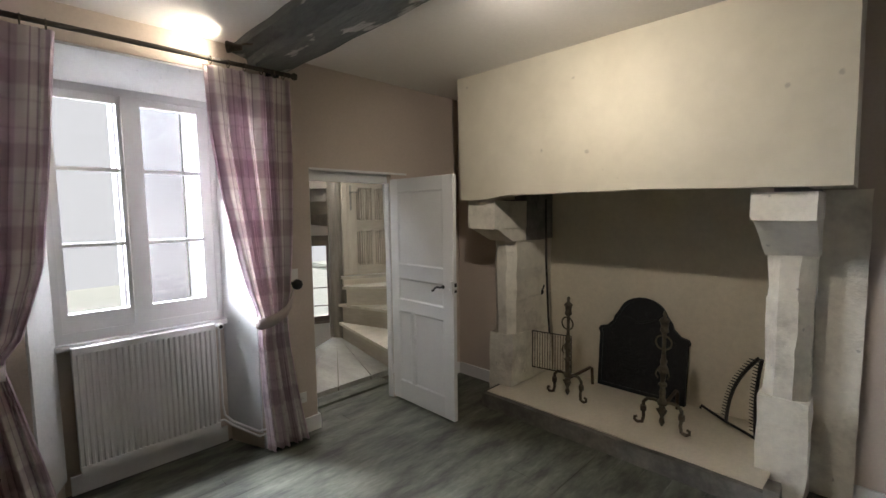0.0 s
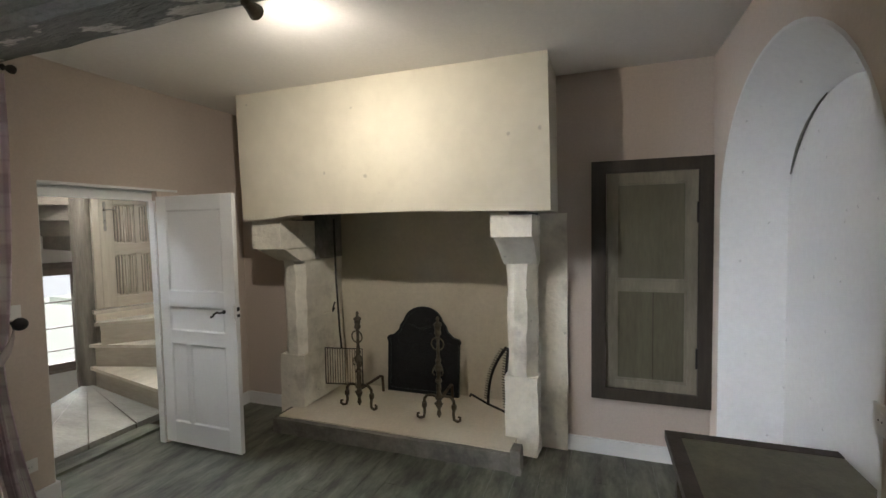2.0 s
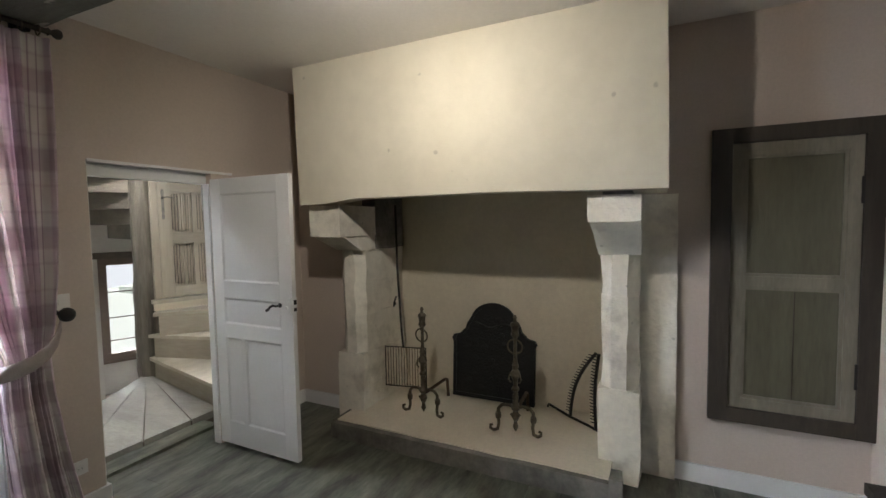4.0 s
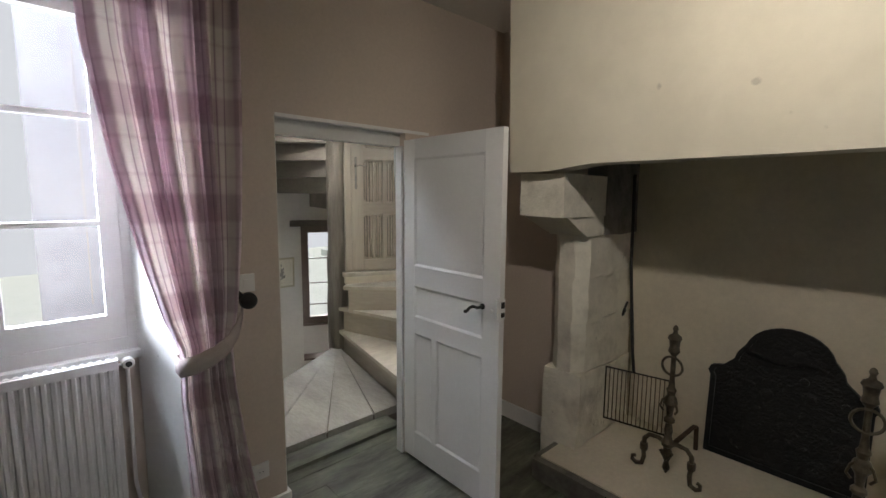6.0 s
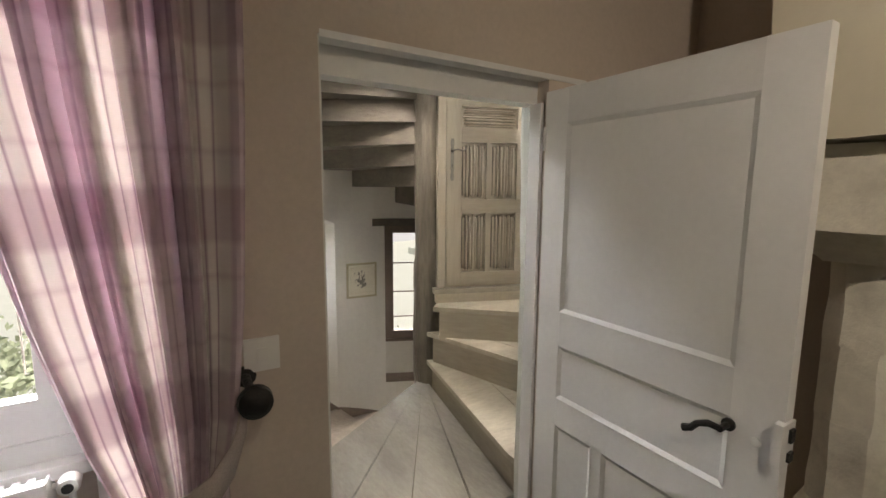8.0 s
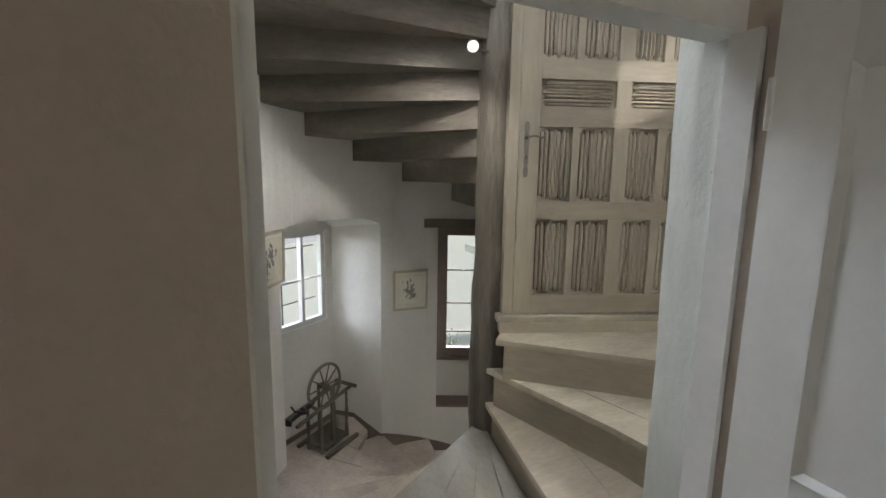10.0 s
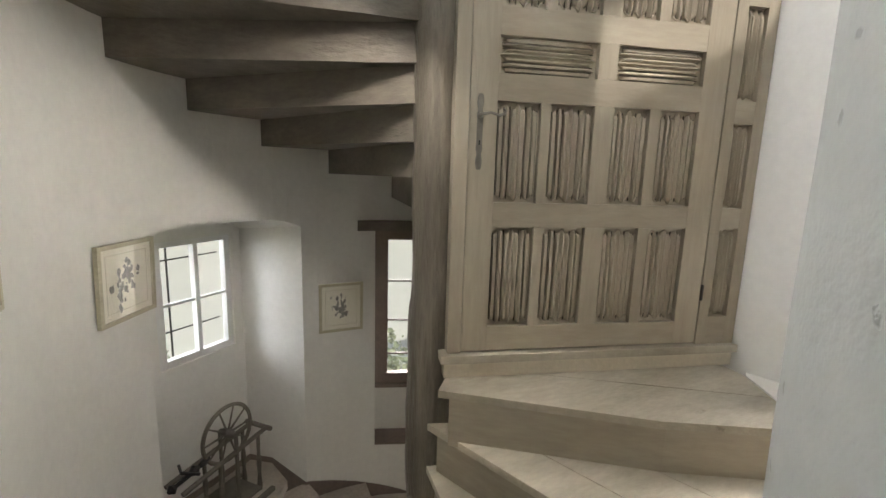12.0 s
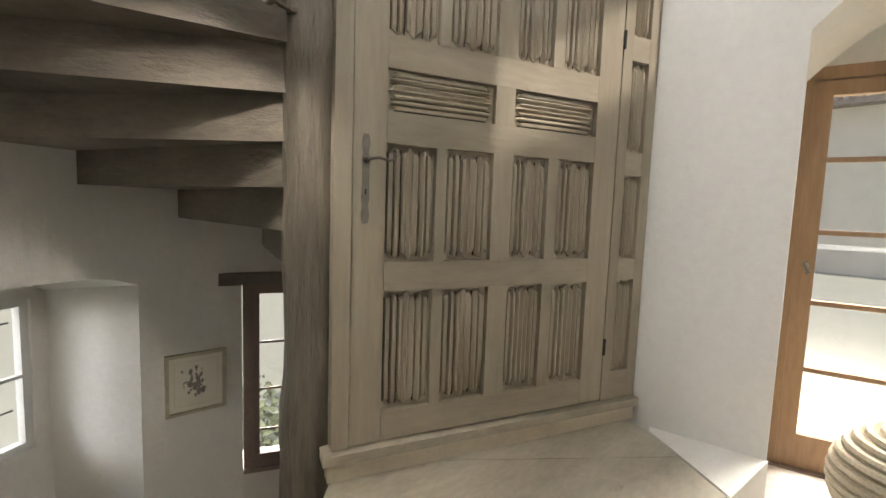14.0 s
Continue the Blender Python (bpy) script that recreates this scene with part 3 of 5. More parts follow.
# overhead steps: solid oak wedges, seen from below
flight = thing("upper_stair", "dark oak spiral steps overhead seen from below", "stair")
for k in range(-3, 8):
    a, z = 70 + 19.4 * k, 1.514 + 0.1665 * k
    b = bmesh.new()
    outer = [on_wall(a - 23 * i / 5, CR + 0.02) for i in range(6)]
    d = Vector(on_wall(a)) - Vector((NX, NY))
    side = Vector((-d.y, d.x)).normalized()
    inn = [(NX + side.x * 0.06, NY + side.y * 0.06), (NX - side.x * 0.06, NY - side.y * 0.06)]
    add_prism(b, [inn[0]] + outer + [inn[1]], z, z + 0.185)
    bevelled(b, 0.008)
    part("step", b, M_STAIR, flight)

# lower steps
lower = thing("lower_stair", "brown wooden spiral steps going down to the ground floor", "stair")
for k in range(1, 10):
    a1, a0 = 216 - 19.4 * (k - 1), 216 - 19.4 * k
    z = 0.06 - 0.136 * k
    b = bmesh.new()
    add_prism(b, [(NX, NY)] + [on_wall(a0 - 2 + (a1 - a0 + 2) * i / 5, CR + 0.02) for i in range(6)], z - 0.20, z)
    bevelled(b, 0.006)
    part("step", b, M_LOWER, lower)
PLAT = 0.06 - 0.136 * 5
structure("recess_floor", slab([rec(-0.407, 1.30), rec(-0.30, 1.716), rec(0.52, 1.716), rec(0.565, 1.53), (2.885, 6.46), (2.72, 6.19), (3.02, 5.72), (2.60, 5.60), (2.20, 5.85)], PLAT - 0.06, PLAT + 0.004, bevel=0.006), M_LOWER, "brown boarded platform in the window recess", "floor")
for p, q in (((2.22, 6.08), (2.52, 5.79)), ((2.36, 6.30), (2.71, 5.95)), ((2.50, 6.52), (2.72, 6.22))):
    a, d2 = Vector(p), Vector(q) - Vector(p)
    w2 = Vector((-d2.y, d2.x)).normalized() * 0.002
    structure("board_joint", slab([tuple(a - w2), tuple(a + d2 - w2), tuple(a + d2 + w2), tuple(a + w2)], PLAT, PLAT + 0.0055), M_STAIR, "dark joint between the platform boards", "joint")

# winders up to the panelled door
LEDGE = [(3.944, 4.274), (4.46, 3.965)]
T1 = [(3.335, 5.16), (3.04, 3.70), (3.04, 3.387), (4.84, 3.387), (4.84, 4.40)]
T2 = [(3.30, 5.03), (3.53, 4.18), (3.60, 3.72), (3.62, 3.43), (4.84, 3.387), (4.84, 4.40)]
T3 = [(3.275, 4.89), (3.944, 4.274), (4.425, 3.95), (4.715, 4.35), (4.75, 4.50), (3.40, 5.02)]
winders = thing("winder_steps", "worn pale oak winder steps up to the carved door", "stair")


def clip(poly, p, nrm, keep):
    """The part of an outline on one side of a line."""
    out = []
    for a, b2 in zip(poly, poly[1:] + poly[:1]):
        a, b2 = Vector(a), Vector(b2)
        da, db = (a - p).dot(nrm) * keep, (b2 - p).dot(nrm) * keep
        if da >= 0:
            out.append(tuple(a))
        if (da > 0 > db) or (da < 0 < db):
            out.append(tuple(a + (b2 - a) * (da / (da - db))))
    return out


for (outline, z0, z1, nose, cuts2) in ((T1, -0.1, 0.267, ((3.335, 5.16), (3.04, 3.70)), (0.30,)), (T2, 0.24, 0.515, ((3.30, 5.03), (3.53, 4.18)), (0.21, 0.47)), (T3, 0.49, 0.757, ((3.275, 4.89), (4.425, 3.95)), (0.27,))):
    c = Vector((4.3, 4.3))
    inset = [tuple(Vector(p) + (c - Vector(p)).normalized() * 0.05) for p in outline]
    part("riser", slab(inset, z0, z1 - 0.034), M_OAKH, winders)
    o0, d = Vector(nose[0]), (Vector(nose[1]) - Vector(nose[0])).normalized()
    nrm = Vector((-d.y, d.x))
    rest = outline
    for q in cuts2:
        board = clip(rest, o0 + nrm * (q - 0.003), nrm, -1)
        rest = clip(rest, o0 + nrm * (q + 0.003), nrm, 1)
        if len(board) > 2:
            part("tread_board", slab(board, z1 - 0.034, z1, bevel=0.006), M_TREAD, winders)
    part("tread_board", slab(rest, z1 - 0.034, z1 - 0.001, bevel=0.006), M_TREAD, winders)
b = slab([(4.442, 3.940), (4.86, 3.898), (4.78, 4.37), (4.732, 4.346)], 0.49, 0.752, bevel=0.012)
part("riser", slab([(4.36, 4.02), (4.436, 3.962), (4.47, 4.02), (4.42, 4.08)], 0.49, 0.723), M_OAKH, winders)
structure("plaster_ledge", b, M_TOWER, "white plastered ledge beside the top winder step", "ledge")
# landing boards
landing = thing("landing", "grey worn floorboards of the stair landing", "floor", kind="structure")
hub = Vector((3.36, 5.20))
cuts = [(1.87, 4.27), (1.93, 3.655), (2.42, 3.655), (2.80, 3.655), (3.06, 3.655)]
for (a, b2) in zip(cuts, cuts[1:]):
    d0, d1 = (Vector(a) - hub), (Vector(b2) - hub)
    p0, p1 = hub + d0 * 0.06, hub + d1 * 0.06
    e = (Vector(b2) - Vector(a)).normalized() * 0.007
    outline = [tuple(p0), (a[0] + e.x, a[1] + e.y), (b2[0] - e.x, b2[1] - e.y), tuple(p1)]
    part("board", slab(outline, 0.0, 0.06, bevel=0.003), M_BOARD, landing)
part("joist", slab([(3.33, 5.08), (1.91, 4.20), (1.96, 3.665), (3.05, 3.665)], -0.16, 0.042), M_STAIR, landing)


# ---- things in the room ----
# window: frame, two casements of three panes
win = thing("window_1", "white painted two-leaf casement window with six panes", "window", kind="structure")
YF = 3.50
bm = bmesh.new()
for lo, hi in (((0.42, YF - 0.01, 0.93), (0.47, YF + 0.06, 2.50)), ((1.34, YF - 0.01, 0.93), (1.39, YF + 0.06, 2.50)), ((0.47, YF - 0.01, 2.44), (1.34, YF + 0.06, 2.50)), ((0.47, YF - 0.01, 0.93), (1.34, YF + 0.06, 1.00))):
    add_box(bm, lo, hi)
bevelled(bm, 0.004)
part("window_frame", bm, M_WHITE, win)
part("window_sill", cuboid((0.40, YF - 0.055, 0.905), (1.41, YF - 0.005, 0.94), 0.008), M_WHITE, win)
part("mullion", cuboid((0.835, YF - 0.028, 1.00), (0.915, YF + 0.01, 2.44), 0.01), M_WHITE, win)
for x0, x1 in ((0.47, 0.842), (0.908, 1.34)):
    g0, g1 = (0.505, 0.812) if x0 < 0.6 else (0.940, 1.268)
    bm = bmesh.new()
    add_box(bm, (x0, YF - 0.002, 1.00), (g0, YF + 0.045, 2.44))
    add_box(bm, (g1, YF - 0.002, 1.00), (x1, YF + 0.045, 2.44))
    add_box(bm, (g0, YF - 0.002, 1.00), (g1, YF + 0.045, 1.11))
    add_box(bm, (g0, YF - 0.002, 2.395), (g1, YF + 0.045, 2.44))
    bevelled(bm, 0.005)
    sash = part("casement", bm, M_WHITE, win)
    for z in (1.525, 1.985):
        b = part("glazing_bar", cuboid((g0, YF, z - 0.012), (g1, YF + 0.04, z + 0.012), 0.004), M_WHITE, sash)
    for z0, z1 in ((1.11, 1.513), (1.537, 1.973), (1.997, 2.395)):
        p = part("pane", cuboid((g0 - 0.005, YF + 0.02, z0 - 0.005), (g1 + 0.005, YF + 0.024, z1 + 0.005)), M_GLASS, sash)
        p.visible_shadow = False
part("shutter_bar", cuboid((1.228, YF + 0.09, 1.15), (1.233, YF + 0.095, 2.30)), M_STAIR, win)

# radiator
rad = thing("radiator", "white enamelled panel radiator under the window", "radiator")
bm = bmesh.new()
x0, x1, y0 = 0.50, 1.285, 3.395
prof = [(x0, y0 + 0.012)]
n = 24
for i in range(n):
    a = x0 + 0.012 + (x1 - x0 - 0.024) * i / n
    w = (x1 - x0 - 0.024) / n
    prof += [(a + w * 0.12, y0 + 0.010), (a + w * 0.30, y0), (a + w * 0.66, y0), (a + w * 0.84, y0 + 0.010)]
prof += [(x1, y0 + 0.012), (x1, y0 + 0.022), (x0, y0 + 0.022)]
add_prism(bm, prof, 0.20, 0.885)
part("front_panel", bm, M_RAD, rad)
bm = bmesh.new()
for lo, hi in (((x0, y0, 0.15), (x1, y0 + 0.022, 0.20)), ((x0, y0, 0.885), (x1, y0 + 0.022, 0.925)), ((x0, y0 + 0.07, 0.16), (x1, y0 + 0.088, 0.92)), ((x0 - 0.002, y0 + 0.004, 0.16), (x0 + 0.004, y0 + 0.088, 0.925)), ((x1 - 0.004, y0 + 0.004, 0.16), (x1 + 0.002, y0 + 0.088, 0.925))):
    add_box(bm, lo, hi)
bevelled(bm, 0.003)
part("body", bm, M_RAD, rad)
bm = bmesh.new()
for i in range(26):
    a = x0 + 0.01 + (x1 - x0 - 0.02) * i / 26
    add_box(bm, (a, y0 + 0.024, 0.918), (a + 0.014, y0 + 0.068, 0.926))
add_box(bm, (x0, y0 + 0.018, 0.90), (x1, y0 + 0.026, 0.928))
part("top_grille", bm, M_RAD, rad)
bm = bmesh.new()
add_lathe(bm, [(0.012, -0.02), (0.014, 0.0), (0.024, 0.004), (0.026, 0.05), (0.022, 0.062), (0.014, 0.064)], pose(1.325, 3.47, 0.895, 90, 0, 0), 16)
valve = part("thermostat", bm, M_PLASTIC, rad, "white thermostat knob", smooth=True)
bm = bmesh.new()
add_lathe(bm, [(0.013, 0.0), (0.013, 0.003), (0.004, 0.004)], pose(1.325, 3.405, 0.895, 90, 0, 0), 14)
part("thermostat_cap", bm, M_IRON, valve, "dark grey cap")
bm = bmesh.new()
add_tube(bm, [(1.285, 3.455, 0.885), (1.325, 3.455, 0.885), (1.325, 3.455, 0.30), (1.335, 3.45, 0.22), (1.37, 3.40, 0.175), (1.46, 3.16, 0.15), (1.62, 3.145, 0.145)], 0.008, 8)
part("pipe", bm, M_RAD, rad, smooth=True)
bm = bmesh.new()
add_tube(bm, [(1.285, 3.455, 0.19), (1.33, 3.45, 0.185), (1.37, 3.40, 0.145), (1.46, 3.155, 0.115), (1.62, 3.14, 0.11)], 0.008, 8)
part("pipe", bm, M_RAD, rad, smooth=True)

# curtain rod
rod = thing("curtain_rod", "dark wooden curtain pole with ball ends and rings", "curtain rod")
RY, RZ = 3.05, 2.655
bm = bmesh.new()
add_tube(bm, [(-0.5, RY, RZ), (1.735, RY, RZ)], 0.014, 12)
part("pole", bm, M_DARKOAK, rod, smooth=True)
for x, s in ((1.735, 1), (-0.5, -1)):
    bm = bmesh.new()
    add_lathe(bm, [(0.016, 0), (0.02, 0.006), (0.013, 0.014), (0.012, 0.022), (0.021, 0.032), (0.026, 0.046), (0.022, 0.06), (0.008, 0.068)], pose(x, RY, RZ, 0, 90 * s, 0), 14)
    part("finial", bm, M_DARKOAK, rod, smooth=True)
bm = bmesh.new()
add_tube(bm, [(1.66, WALL_Y, RZ + 0.0), (1.66, RY, RZ - 0.02)], 0.012, 8)
add_box(bm, (1.63, WALL_Y - 0.012, RZ - 0.05), (1.69, WALL_Y, RZ + 0.03))
part("bracket", bm, M_IRON, rod)
for x in (-0.05, 0.12, 0.26, 0.385, 0.48, 1.235, 1.34, 1.44, 1.55, 1.63, 1.70):
    bm = bmesh.new()
    add_tube(bm, [(x, RY + 0.024 * math.cos(a), RZ - 0.008 + 0.024 * math.sin(a)) for a in [2 * math.pi * i / 16 for i in range(17)]], 0.0035, 6)
    part("ring", bm, M_BRASS, rod, smooth=True)


def curtain(label, profile, y, pleats, seed, strap):
    """profile: (z, left, right, fold depth) rows from top to bottom."""
    ob = thing("curtain", label, "curtain", group="window curtains")
    bm = bmesh.new()
    uvl = bm.loops.layers.uv.new("UVMap")
    nu, rows = 96, []
    zs = [profile[0][0] + (profile[-1][0] - profile[0][0]) * i / 60 for i in range(61)]
    pz = [p[0] for p in profile][::-1]
    for z in zs:
        xl, xr, dep = (float(np.interp(z, pz, [p[k] for p in profile][::-1])) for k in (1, 2, 3))
        row = []
        for i in range(nu + 1):
            s = i / nu
            warp = s + 0.025 * math.sin(s * 17 + seed) + 0.02 * math.sin(s * 7 + z * 1.3 + seed)
            x = xl + (xr - xl) * s + 0.010 * math.sin(s * 23 + z * 2 + seed) * (xr - xl)
            yy = y + 0.75 * dep * math.sin(warp * pleats * 2 * math.pi) + 0.3 * dep * math.sin(warp * pleats * 4.7 * math.pi + z + seed)
            row.append((bm.verts.new((x, yy, z)), (s * 1.15, z)))
        rows.append(row)
    for a, b in zip(rows, rows[1:]):
        for i in range(nu):
            q = (a[i], a[i + 1], b[i + 1], b[i])
            f = bm.faces.new([v for v, _ in q])
            for loop, (_, uv) in zip(f.loops, q):
                loop[uvl].uv = uv
    cloth = part("cloth", bm, M_CLOTH, ob, smooth=True)
    md = cloth.modifiers.new("thickness", "SOLIDIFY")
    md.thickness = 0.004
    bm = bmesh.new()
    uvl = bm.loops.layers.uv.new("UVMap")
    rings = []
    for k, (x, yy, z, h) in enumerate(strap):
        rings.append([bm.verts.new((x, yy, z + h / 2)), bm.verts.new((x, yy, z - h / 2))])
    for k, (a, b) in enumerate(zip(rings, rings[1:])):
        f = bm.faces.new((a[0], b[0], b[1], a[1]))
        for loop, uv in zip(f.loops, ((0.10 + 0.005 * k, 0.14), (0.105 + 0.005 * k, 0.14), (0.105 + 0.005 * k, 0.10), (0.10 + 0.005 * k, 0.10))):
            loop[uvl].uv = uv
    tie = part("tieback", bm, M_TIE, ob, smooth=True)
    md = tie.modifiers.new("thickness", "SOLIDIFY")
    md.thickness = 0.008
    return ob


curtain("mauve and cream plaid curtain tied back beside the doorway",
        [(2.625, 1.20, 1.752, 0.016), (2.2, 1.222, 1.742, 0.028), (1.8, 1.277, 1.730, 0.032), (1.4, 1.352, 1.712, 0.032), (1.15, 1.412, 1.69, 0.030), (1.0, 1.462, 1.662, 0.026), (0.8, 1.458, 1.672, 0.028), (0.4, 1.475, 1.722, 0.034), (0.015, 1.50, 1.79, 0.036)],
        3.075, 6, 0.4,
        [(1.60, 3.15, 1.03, 0.05), (1.50, 3.14, 0.98, 0.06), (1.445, 3.09, 0.955, 0.07), (1.45, 3.03, 0.95, 0.075), (1.50, 3.005, 0.96, 0.08), (1.57, 2.995, 0.985, 0.08), (1.63, 2.998, 1.02, 0.078), (1.675, 3.01, 1.075, 0.07), (1.705, 3.03, 1.14, 0.045), (1.715, 3.05, 1.18, 0.02)])
curtain("mauve and cream plaid curtain gathered at the window's far side",
        [(2.625, -0.12, 0.516, 0.016), (2.0, -0.12, 0.455, 0.03), (1.43, -0.10, 0.385, 0.032), (1.1, -0.07, 0.285, 0.03), (1.0, -0.05, 0.21, 0.026), (0.8, -0.06, 0.25, 0.03), (0.4, -0.12, 0.33, 0.036), (0.015, -0.16, 0.40, 0.038)],
        3.06, 7, 2.1,
        [(0.02, 3.14, 1.03, 0.05), (0.14, 3.13, 0.98, 0.06), (0.225, 3.09, 0.96, 0.07), (0.22, 3.02, 0.955, 0.075), (0.16, 2.99, 0.965, 0.08), (0.08, 2.985, 0.985, 0.08), (0.0, 2.99, 1.02, 0.078), (-0.06, 3.01, 1.08, 0.07), (-0.10, 3.04, 1.15, 0.045)])
for x, nm in ((1.724, "curtain_holdback"), (-0.11, "curtain_holdback")):
    hb = thing(nm, "dark turned wooden curtain holdback knob on the wall", "holdback", pose(x, WALL_Y, 1.195), "curtain holdbacks")
    bm = bmesh.new()
    add_lathe(bm, [(0.026, 0.0), (0.026, 0.008), (0.012, 0.014), (0.009, 0.12), (0.012, 0.13)], pose(0, 0, 0, 90, 0, 0), 14)
    part("stem", bm, M_IRON, hb, smooth=True)
    bm = bmesh.new()
    add_lathe(bm, [(0.012, 0.13), (0.030, 0.136), (0.038, 0.152), (0.036, 0.17), (0.022, 0.182), (0.006, 0.185)], pose(0, 0, 0, 90, 0, 0), 18)
    part("knob", bm, M_IRON, hb, smooth=True)

# switch and socket
sw = thing("light_switch", "square white plastic light switch on the beige wall", "switch", pose(1.765, WALL_Y, 1.245))
part("plate", cuboid((-0.042, -0.010, -0.042), (0.042, 0, 0.042), 0.003), M_PLASTIC, sw)
part("rocker", cuboid((-0.012, -0.014, -0.018), (0.012, -0.009, 0.018), 0.002), M_PLASTIC, sw)
for m in (pose(1.80, WALL_Y, 0.285), pose(1.64, SIDE_Y, 1.18, 0, 0, 180)):
    so = thing("wall_socket", "square white plastic power socket on the wall", "socket", m, "wall sockets")
    part("plate", cuboid((-0.04, -0.010, -0.04), (0.04, 0, 0.04), 0.003), M_PLASTIC, so)
    bm = bmesh.new()
    add_lathe(bm, [(0.021, 0.0085), (0.021, 0.0115), (0.019, 0.0117)], pose(0, 0, 0, 90, 0, 0), 18)
    part("well", bm, M_PLASTIC, so, "grey recessed well", smooth=True)
    bm = bmesh.new()
    for dx in (-0.008, 0.008):
        add_lathe(bm, [(0.0028, 0.011), (0.0028, 0.0125)], pose(dx, 0, -0.002, 90, 0, 0), 8)
    part("pin_holes", bm, M_BLACK, so)

# doorway frame and the open white door
fr = thing("door_frame", "white painted wooden frame of the doorway", "door frame", kind="structure")
part("head", cuboid((1.937, WALL_Y + 0.055, 1.955), (2.72, WALL_Y + 0.12, 2.036), 0.006), M_WHITE, fr)
part("head_board", cuboid((1.934, WALL_Y - 0.004, 2.03), (2.90, WALL_Y + 0.05, 2.048), 0.004), M_WHITE, fr)
part("jamb", cuboid((2.705, WALL_Y + 0.02, 0.0), (2.745, WALL_Y + 0.075, 1.955), 0.006), M_WHITE, fr)
part("jamb", cuboid((1.934, WALL_Y + 0.055, 0.02), (1.952, WALL_Y + 0.10, 1.955), 0.004), M_WHITE, fr)
bm = bmesh.new()
bow = [(2.7225, 3.253), (2.79, 3.33), (2.925, 3.635), (3.07, 3.59), (3.25, 3.46)]
curve = []
for i in range(21):
    q = [Vector(p) for p in bow]
    while len(q) > 1:
        q = [a.lerp(b2, i / 20) for a, b2 in zip(q, q[1:])]
    curve.append(tuple(q[0]))
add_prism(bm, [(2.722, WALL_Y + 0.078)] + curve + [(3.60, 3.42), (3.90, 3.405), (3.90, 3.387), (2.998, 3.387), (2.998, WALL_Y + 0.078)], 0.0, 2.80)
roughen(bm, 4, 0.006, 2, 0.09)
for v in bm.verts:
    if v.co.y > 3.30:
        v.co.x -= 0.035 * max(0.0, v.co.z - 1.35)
part("reveal", bm, M_JAMB, fr, "pitted limewashed side of the opening, greyed for its shade", smooth=True)

leaf = thing("door_1", "white painted panelled door standing open into the room", "door", pose(2.722, 3.165, 0.03, 0, 0, -90.5), kind="structure")
LW, LH, LT = 0.765, 1.955, 0.036   # along local x from the hinge; local y is the thickness
# openings of the panels: x0, x1, z0, z1
holes = [(0.10, 0.655, 1.215, 1.845), (0.10, 0.655, 0.905, 1.095), (0.10, 0.26, 0.17, 0.805), (0.30, 0.655, 0.17, 0.805)]
bm = bmesh.new()
add_box(bm, (0, -LT / 2, 0), (0.10, LT / 2, LH))
add_box(bm, (0.655, -LT / 2, 0), (LW, LT / 2, LH))
bevelled(bm, 0.004)
part("stiles", bm, M_WHITE, leaf)
for z0, z1 in ((0.0, 0.17), (0.805, 0.905), (1.095, 1.215), (1.845, LH)):
    part("rail", cuboid((0.10, -LT / 2 + 0.0005, z0), (0.655, LT / 2 - 0.0005, z1), 0.0), M_WHITE, leaf)
part("muntin", cuboid((0.26, -LT / 2 + 0.001, 0.17), (0.30, LT / 2 - 0.001, 0.805), 0.0), M_WHITE, leaf)
for a, b2, c, d in holes:
    bm = bmesh.new()
    add_box(bm, (a, -0.0125, c), (b2, 0.0125, d))
    pn = part("panel", bm, M_WHITE, leaf)
    bm = bmesh.new()
    w = 0.014
    for s in (-1, 1):
        y_in, y_out = s * 0.0127, s * (LT / 2 + 0.0015)
        for (p, q) in (((a, c), (b2, c)), ((b2, c), (b2, d)), ((b2, d), (a, d)), ((a, d), (a, c))):
            mid = Vector(((a + b2) / 2, (c + d) / 2))
            pi = [p[0] + (w if p[0] < mid.x else -w), p[1] + (w if p[1] < mid.y else -w)]
            qi = [q[0] + (w if q[0] < mid.x else -w), q[1] + (w if q[1] < mid.y else -w)]
            v = [bm.verts.new(c3) for c3 in ((p[0], y_out, p[1]), (q[0], y_out, q[1]), (qi[0], y_in, qi[1]), (pi[0], y_in, pi[1]))]
            bm.faces.new(v)
    part("moulding", bm, M_WHITE, pn)
hd = None
for s in (-1, 1):
    bm = bmesh.new()
    add_lathe(bm, [(0.016, 0.0), (0.016, 0.006), (0.008, 0.010), (0.008, 0.045)], pose(0.655, s * LT / 2, 1.075, -90 * s, 0, 0), 12)
    add_tube(bm, [(0.655, s * (LT / 2 + 0.04), 1.075), (0.63, s * (LT / 2 + 0.045), 1.078), (0.605, s * (LT / 2 + 0.045), 1.066), (0.59, s * (LT / 2 + 0.045), 1.048), (0.572, s * (LT / 2 + 0.045), 1.040)], [0.008, 0.009, 0.008, 0.009, 0.010], 8)
    part("door_handle", bm, M_IRON, leaf, "black iron lever handle", smooth=True)
bm = bmesh.new()
add_lathe(bm, [(0.011, 0), (0.011, 0.004), (0.003, 0.005)], pose(0.715, -LT / 2, 1.06, 90, 0, 0), 12)
part("keyhole_plate", bm, M_PLASTIC, leaf, "small white keyhole rose")
bm = bmesh.new()
add_box(bm, (LW - 0.012, -0.042, 1.03), (LW + 0.006, LT / 2 + 0.0, 1.13))
part("rim_lock", bm, M_WHITE, leaf)
bm = bmesh.new()
add_box(bm, (LW + 0.004, -0.012, 1.04), (LW + 0.012, 0.008, 1.062))
add_box(bm, (LW + 0.004, -0.012, 1.085), (LW + 0.012, 0.008, 1.115))
